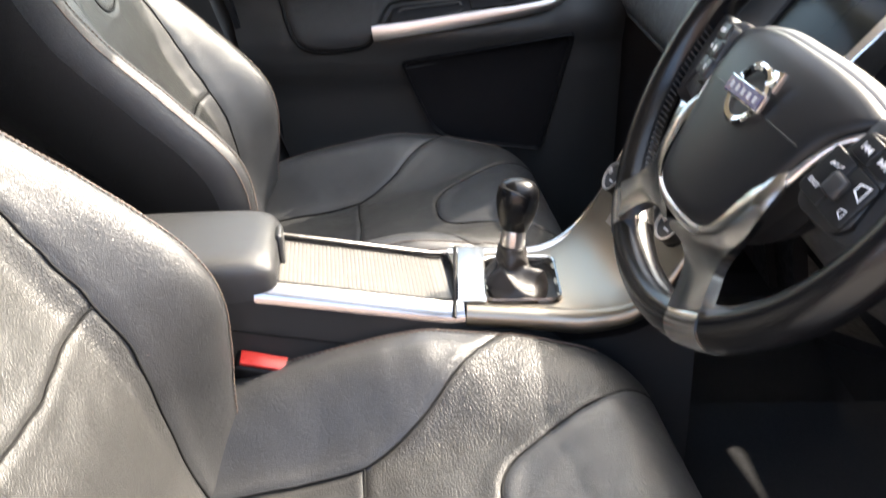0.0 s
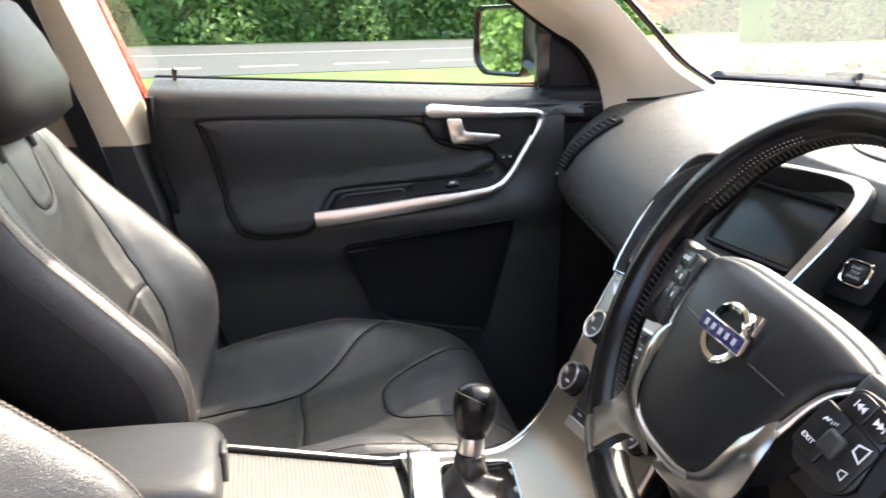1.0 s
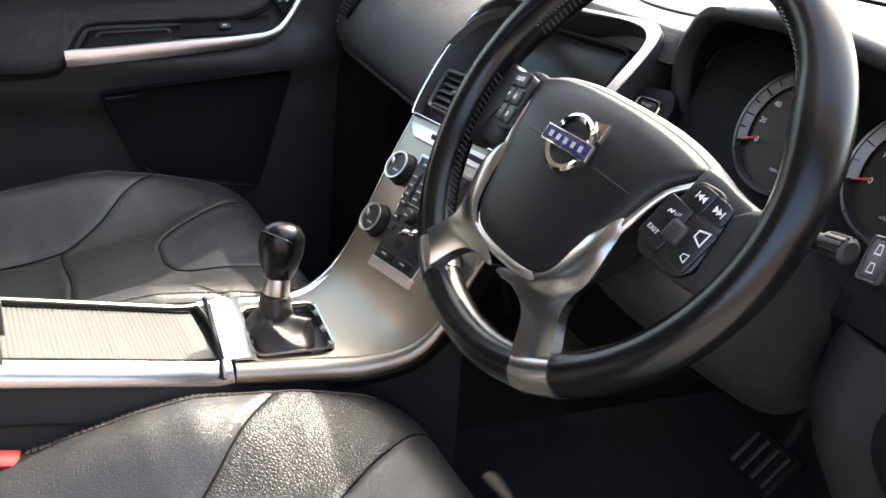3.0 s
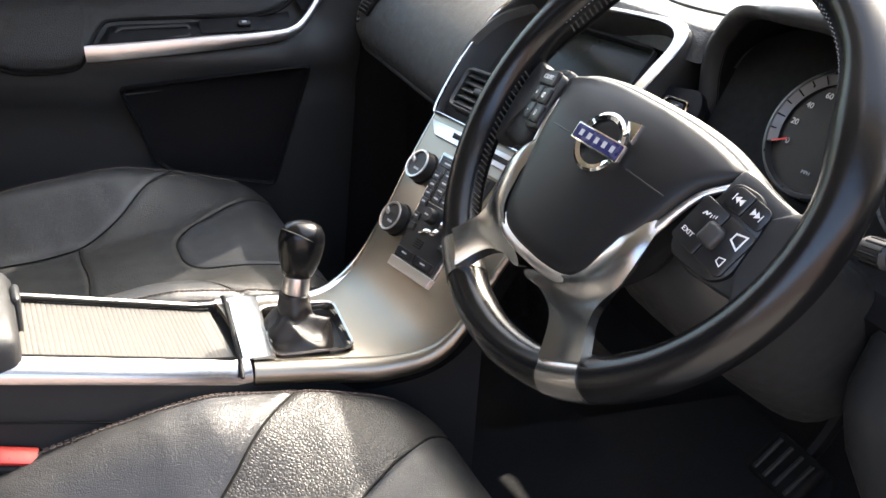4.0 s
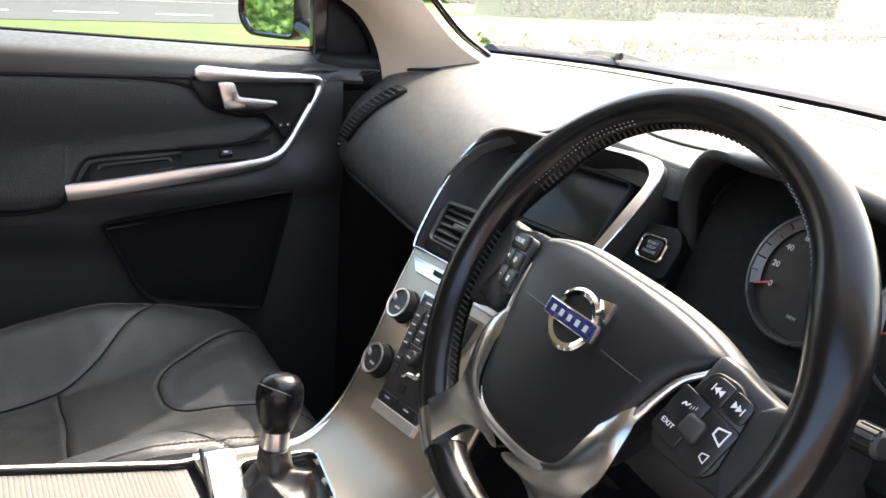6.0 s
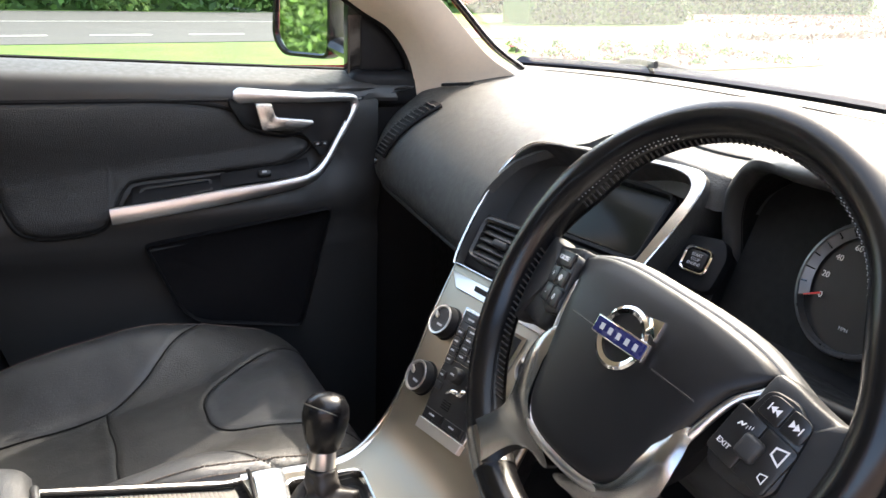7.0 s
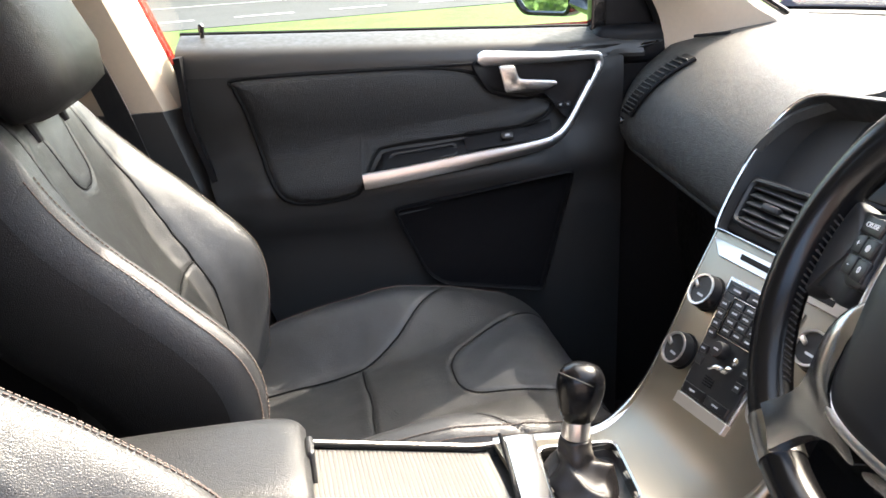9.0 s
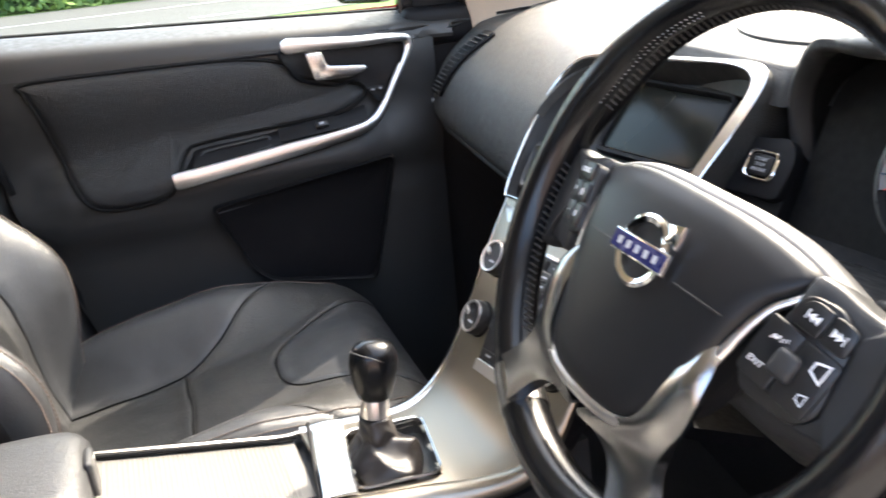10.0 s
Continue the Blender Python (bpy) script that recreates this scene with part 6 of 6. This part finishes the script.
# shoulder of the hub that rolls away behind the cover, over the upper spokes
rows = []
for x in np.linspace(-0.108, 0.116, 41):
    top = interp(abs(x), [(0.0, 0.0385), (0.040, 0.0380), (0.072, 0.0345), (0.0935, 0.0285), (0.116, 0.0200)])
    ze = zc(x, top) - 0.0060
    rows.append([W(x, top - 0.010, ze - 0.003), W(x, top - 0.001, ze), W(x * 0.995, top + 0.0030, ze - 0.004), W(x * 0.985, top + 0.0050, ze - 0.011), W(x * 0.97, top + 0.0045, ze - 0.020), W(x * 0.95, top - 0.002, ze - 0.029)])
part("hub_shoulder", grid(rows), HUB_LIT, wheel, "smooth black shoulder behind the cover", angle=180)
# silver bezel round the cover's flanks and foot
edge = half_[4:]
line = crv([(-x - 0.0022, y) for x, y in edge] + [(x + 0.0022, y) for x, y in edge[-2::-1]], 5)
bw = np.interp(np.linspace(0, 1, len(line)), [0, 0.2, 0.36, 0.5, 0.64, 0.8, 1.0], [0.0020, 0.0036, 0.0042, 0.0045, 0.0042, 0.0036, 0.0020])
part("bezel", tube([W(x, y - 0.001, zc(x, y) - 0.0050) for x, y in line], bw, 12, flat=0.8, up=WZ), HANDLE, wheel, "bright silver bezel")
part("hub_back", lathe([(0.050, -0.050), (0.062, -0.030), (0.060, -0.012), (0.0005, -0.010)], WM @ Matrix.Translation((0, -0.038, 0)), 40), PLASTIC_DARK, wheel)
for s in (-1, 1):
    # lower spokes: broad satin blades that sweep from the switch pads under the cover to the rim
    outer = crv([(0.0690, -0.030, 0.0060), (0.0745, -0.041, 0.0090), (0.0768, -0.052, 0.0105), (0.0775, -0.062, 0.0100), (0.0755, -0.079, 0.0085), (0.0745, -0.095, 0.0080), (0.0768, -0.104, 0.0080), (0.0825, -0.112, 0.0085), (0.0945, -0.127, 0.0105)], 6)
    innr = crv([(0.0660, -0.032, 0.0050), (0.0655, -0.042, 0.0090), (0.0630, -0.051, 0.0120), (0.0595, -0.062, 0.0130), (0.0480, -0.088, 0.0135), (0.0040, -0.1075, 0.0110), (0.0270, -0.1110, 0.0095), (0.0465, -0.1215, 0.0090), (0.0620, -0.148, 0.0110)], 6)
    rows = []
    for k, (a, b) in enumerate(zip(outer, innr)):
        dip = 0.0045 * max(0.0, (k - 28) / 20)
        rows.append([W(s * (a[0] * (1 - t) + b[0] * t), a[1] * (1 - t) + b[1] * t, (a[2] * (1 - t) + b[2] * t) + (0.002 - dip) * math.sin(math.pi * t)) for t in np.linspace(0, 1, 13)])
    part("lower_spoke", sheet(rows, 0.009 * s), SATIN, wheel, "satin silver lower spoke", angle=60)
    a0 = math.atan2(-0.1425, s * 0.0790)
    part("spoke_sleeve", tube([W(RR * math.cos(a0 + d), RR * math.sin(a0 + d)) for d in np.linspace(-0.105, 0.105, 9)], 0.0163, 20, flat=1.12, up=WZ), SATIN, wheel, "silver sleeve on the rim")
    # upper spokes with the switch pads
    up_ = crv([(0.094, 0.022), (0.103, 0.029), (0.122, 0.025), (0.138, 0.023), (0.151, 0.026), (0.158, 0.020), (0.160, 0.005), (0.155, -0.030), (0.146, -0.052), (0.136, -0.042), (0.118, -0.042), (0.094, -0.036)], 4, True)
    rows = []
    for f, dz in ((0.97, -0.024), (1.0, -0.016), (1.0, -0.007), (0.985, -0.003), (0.93, -0.001), (0.6, 0.0), (0.2, 0.0)):
        rows.append([W(s * (0.119 + (x - 0.119) * f), 0.0 + y * f, dz + 0.0085 - 0.26 * ((0.119 + (x - 0.119) * f) - 0.1095) * (1 if x < 0.14 else 0.6) - 0.005) for x, y in up_])
    part("upper_spoke", grid(np.array(rows), False, True, True), PLASTIC, wheel, angle=60)
    pm_ = WM @ Matrix.Translation((s * 0.1085, -0.012, 0.0082)) @ Matrix.Rotation(radians(15 * s), 4, "Y")
    po = [(0.101, 0.020), (0.1195, 0.0205), (0.1315, 0.008), (0.1325, -0.030), (0.124, -0.040), (0.0925, -0.0385), (0.0865, -0.027), (0.0960, 0.004)] if s > 0 else [(0.0905, 0.0235), (0.1165, 0.0215), (0.1195, 0.006), (0.1145, -0.016), (0.1000, -0.0275), (0.0785, -0.024), (0.0850, 0.002)]
    po = [(s * x - s * 0.1085, y + 0.012) for x, y in po]
    pad = part("switch_pad", plate(rpoly(po[::-s] if s > 0 else po, 0.006, 5), pm_ @ Matrix.Translation((0, 0, -0.006)), 0.007, 0.002), BUTTON, wheel, "black switch pad")
    if s < 0:
        km_ = pm_ @ Matrix.Rotation(radians(5), 4, "Z")
        for tx, x, y, w, h in (("CRUISE", 0.0055, 0.0275, 0.026, 0.0130), ("+", 0.0005, 0.0132, 0.0125, 0.0135), ("o", 0.0150, 0.0125, 0.0150, 0.0135), ("-", 0.0035, -0.0020, 0.0135, 0.0145), ("0", 0.0190, -0.0030, 0.0150, 0.0150)):
            part("key", rbox((x, y, 0.0012), (w, h, 0.004), 0.0012, 2, km_), BUTTON, pad)
            if tx == "o":
                part("key_mark", lathe([(0.0026, 0.0), (0.0026, 0.0003), (0.0019, 0.0003), (0.0019, 0.0)], km_ @ Matrix.Translation((x, y, 0.0033)), 20), WHITE, pad)
            else:
                writing("key_mark", tx, 0.0052 if len(tx) > 1 else 0.0070, km_ @ Matrix.Translation((x, y, 0.0034)), WHITE, pad)
    else:
        km_ = pm_ @ Matrix.Translation((0.001, -0.002, 0.0008)) @ Matrix.Rotation(radians(-9), 4, "Z")
        for x0, x1, y0, y1, rad in ((-0.0205, -0.0004, -0.0180, 0.0150, (0.004, 0.002, 0.002, 0.002)), (0.0004, 0.0215, -0.0180, 0.0150, (0.002, 0.004, 0.004, 0.002)), (-0.0110, 0.0036, 0.0170, 0.0320, (0.002, 0.002, 0.002, 0.007)), (0.0044, 0.0185, 0.0170, 0.0320, (0.002, 0.004, 0.009, 0.002))):
            part("key", plate(rpoly([(x0, y0), (x1, y0), (x1, y1), (x0, y1)], rad, 5), km_, 0.0024, 0.0008), BUTTON, pad)
        for x, dr in ((-0.0040, -1), (0.0112, 1)):
            for o in (-0.0022, 0.0008):
                part("key_mark", plate([((o - 0.0016) * dr, -0.0025), ((o + 0.0016) * dr, 0.0), ((o - 0.0016) * dr, 0.0025)][::dr], km_ @ Matrix.Translation((x, 0.0246, 0.0024)), 0.0003), WHITE, pad)
            part("key_mark", rbox((x + 0.0030 * dr, 0.0246, 0.0025), (0.0007, 0.0050, 0.0004), 0, 1, km_), WHITE, pad)
        writing("key_mark", "EXIT", 0.0044, km_ @ Matrix.Translation((-0.0128, -0.0095, 0.0026)), WHITE, pad)
        for x, y, k in ((0.0138, 0.0068, 0.95), (0.0150, -0.0090, 0.55)):
            part("key_mark", ring([(x - 0.004 * k, y - 0.003 * k), (x + 0.004 * k, y - 0.006 * k), (x + 0.004 * k, y + 0.006 * k), (x - 0.004 * k, y + 0.003 * k)], [(x - 0.003 * k, y - 0.002 * k), (x + 0.003 * k, y - 0.0045 * k), (x + 0.003 * k, y + 0.0045 * k), (x - 0.003 * k, y + 0.002 * k)], km_ @ Matrix.Translation((0, 0, 0.0024)), 0.0004), WHITE, pad)
        part("key_mark", tube(crv([km_ @ Vector((x, y, 0.0026)) for x, y in ((-0.0140, 0.0045), (-0.0128, 0.0072), (-0.0116, 0.0056), (-0.0102, 0.0080))], 4), 0.0005, 5), WHITE, pad)
        for k in range(3):
            part("key_mark", rbox((-0.0088 + 0.0015 * k, 0.0066 + 0.0008 * k, 0.0025), (0.0004, 0.0022, 0.0004), 0, 1, km_), WHITE, pad)
        part("thumb_wheel", rbox((0, -0.0015, 0.0026), (0.0140, 0.0150, 0.0075), 0.0032, 3, km_), PLASTIC, pad)
# badge: chrome ring with an arrow and a blue bar; no letters
bm_ = WM @ Matrix.Translation((0.0015, -0.0055, 0.0258)) @ Matrix.Rotation(radians(2), 4, "Z")
badge = part("badge", lathe([(0.0222, 0.0), (0.0222, 0.003), (0.0200, 0.0042), (0.0168, 0.003), (0.0163, 0.0)], bm_, 48, False), CHROME, wheel, "chrome ring badge with a blue bar")
part("badge_arrow", plate([(0.0138, 0.0122), (0.0168, 0.0155), (0.0125, 0.0215), (0.0265, 0.0235), (0.0260, 0.0092), (0.0205, 0.0122), (0.0173, 0.0092)][::-1], bm_, 0.0040, 0.001), CHROME, badge)
part("badge_bar", plate(rpoly([(-0.0260, -0.0068), (0.0260, -0.0068), (0.0260, 0.0062), (-0.0260, 0.0062)], 0.001, 2), bm_ @ Matrix.Translation((0, 0, 0.002)), 0.0030, 0.0005), CHROME, badge)
part("badge_band", plate(rpoly([(-0.0248, -0.0056), (0.0248, -0.0056), (0.0248, 0.0050), (-0.0248, 0.0050)], 0.001, 2), bm_ @ Matrix.Translation((0, 0, 0.0050)), 0.0006), BLUE, badge, "dark blue enamel bar")
for k in range(5):
    part("badge_mark", rbox((-0.0172 + 0.0086 * k, -0.0003, 0.0058), (0.0036, 0.0046, 0.0004), 0, 1, bm_), GREYPRINT, badge)
for x0, x1 in ((-0.060, -0.030), (0.033, 0.068)):
    part("cover_line", tube([W(x, -0.010 - 0.03 * abs(x), zc(x, -0.01) + 0.0001) for x in np.linspace(x0, x1, 8)], 0.0006, 6), PLASTIC, wheel)

# ---- stalks, light switch and pedals ----
stalk = thing("wiper_stalk", (0.33, -0.47, 1.03), "black wiper stalk with a ribbed ring and grey key pad", "stalk")
a, b = np.array([0.352, -0.375, 1.033]), np.array([0.329, -0.537, 1.065])
ax_ = b - a
part("arm", tube([a, a + ax_ * 0.35, a + ax_ * 0.6], [0.005, 0.0055, 0.006], 14), PLASTIC_DARK, stalk)
part("ribbed_ring", tube([a + ax_ * t for t in (0.56, 0.575, 0.68, 0.695)], [0.006, 0.0088, 0.0088, 0.006], 20), PLASTIC, stalk)
for k in range(14):
    q = 2 * math.pi * k / 14
    e = np.array([math.cos(q), 0, math.sin(q)]) * 0.0089
    part("rib", tube([a + ax_ * 0.58 + e, a + ax_ * 0.675 + e], 0.0008, 5), PLASTIC_DARK, stalk)
km = axes(a + ax_ * 0.86, ax_, (-0.80, -0.35, 0.36)) @ Matrix.Diagonal((0.44, 0.70, 0.6, 1))
part("head", rbox((0, 0, 0), (0.040, 0.038, 0.022), 0.008, 3, km), PLASTIC_DARK, stalk)
part("key_frame", ring(rpoly([(-0.018, -0.02), (0.022, -0.02), (0.022, 0.02), (-0.018, 0.02)], 0.006), rpoly([(-0.0155, -0.0175), (0.0195, -0.0175), (0.0195, 0.0175), (-0.0155, 0.0175)], 0.005), km @ Matrix.Translation((0, 0, 0.011)), 0.005, 0.001), PLASTIC, stalk)
part("key_pad", plate(rpoly([(-0.0155, -0.0175), (0.0195, -0.0175), (0.0195, 0.0175), (-0.0155, 0.0175)], 0.005), km @ Matrix.Translation((0, 0, 0.011)), 0.004, 0.001), surface("grey_key", (0.06, 0.058, 0.066), 0.35, vary=0.05), stalk, "grey rear wiper key")
for y in (0.008, -0.008):
    part("key_mark", ring([(-0.004, y - 0.004), (0.008, y - 0.004), (0.006, y + 0.005), (-0.002, y + 0.005)], [(-0.003, y - 0.003), (0.0068, y - 0.003), (0.005, y + 0.004), (-0.0012, y + 0.004)], km @ Matrix.Translation((0, 0, 0.0148)), 0.0005), WHITE, stalk)
light = thing("light_switch", (0.43, -0.62, 0.87), "round black light switch panel with a thumb wheel", "switch")
lm_ = axes((0.413, -0.546, 0.922), (0.05, -1, 0), (-0.97, -0.05, 0.15))
part("switch_panel", plate(ellipse(0.05, 0.045, 36), lm_, 0.006, 0.003), PLASTIC_DARK, light)
part("rotary_knob", lathe([(0.022, 0.005), (0.021, 0.018), (0.018, 0.021), (0.001, 0.022)], lm_ @ Matrix.Translation((0.012, 0, 0)), 32), PLASTIC, light)
part("thumb_wheel", rbox((-0.024, 0, 0.008), (0.008, 0.03, 0.008), 0.003, 2, lm_), PLASTIC, light)
part("wheel_mark", rbox((-0.033, 0.002, 0.0062), (0.0012, 0.009, 0.0008), 0, 1, lm_), GREYPRINT, light)
part("switch_mark", lathe([(0.0035, 0.006), (0.0035, 0.0066), (0.0022, 0.0066), (0.0022, 0.006)], lm_ @ Matrix.Translation((-0.02, 0.026, 0)), 16), GREYPRINT, light)
for nm, y, w in (("brake_pedal", -0.218, 0.080),):
    pd = thing(nm, (0.64, y, 0.36), "black ribbed rubber pedal in the dark footwell", "pedal")
    pm_ = axes((0.655, y, 0.617), (0, -1, 0), (-0.75, 0, 0.65))
    pp = part("pad", rbox((0, 0, 0), (w, 0.065 if w > 0.06 else 0.12, 0.016), 0.007, 3, pm_), RUBBER, pd)
    for k in range(4):
        part("rib", rbox((-w * 0.33 + w * 0.22 * k, 0, 0.009), (0.006, 0.05 if w > 0.06 else 0.1, 0.004), 0.0015, 1, pm_), PLASTIC, pp)
    part("arm", tube(crv([pm_ @ Vector((0, 0, -0.005)), (0.70, y, 0.66), (0.76, y, 0.85)], 5), 0.011, 8), PLASTIC_DARK, pd)
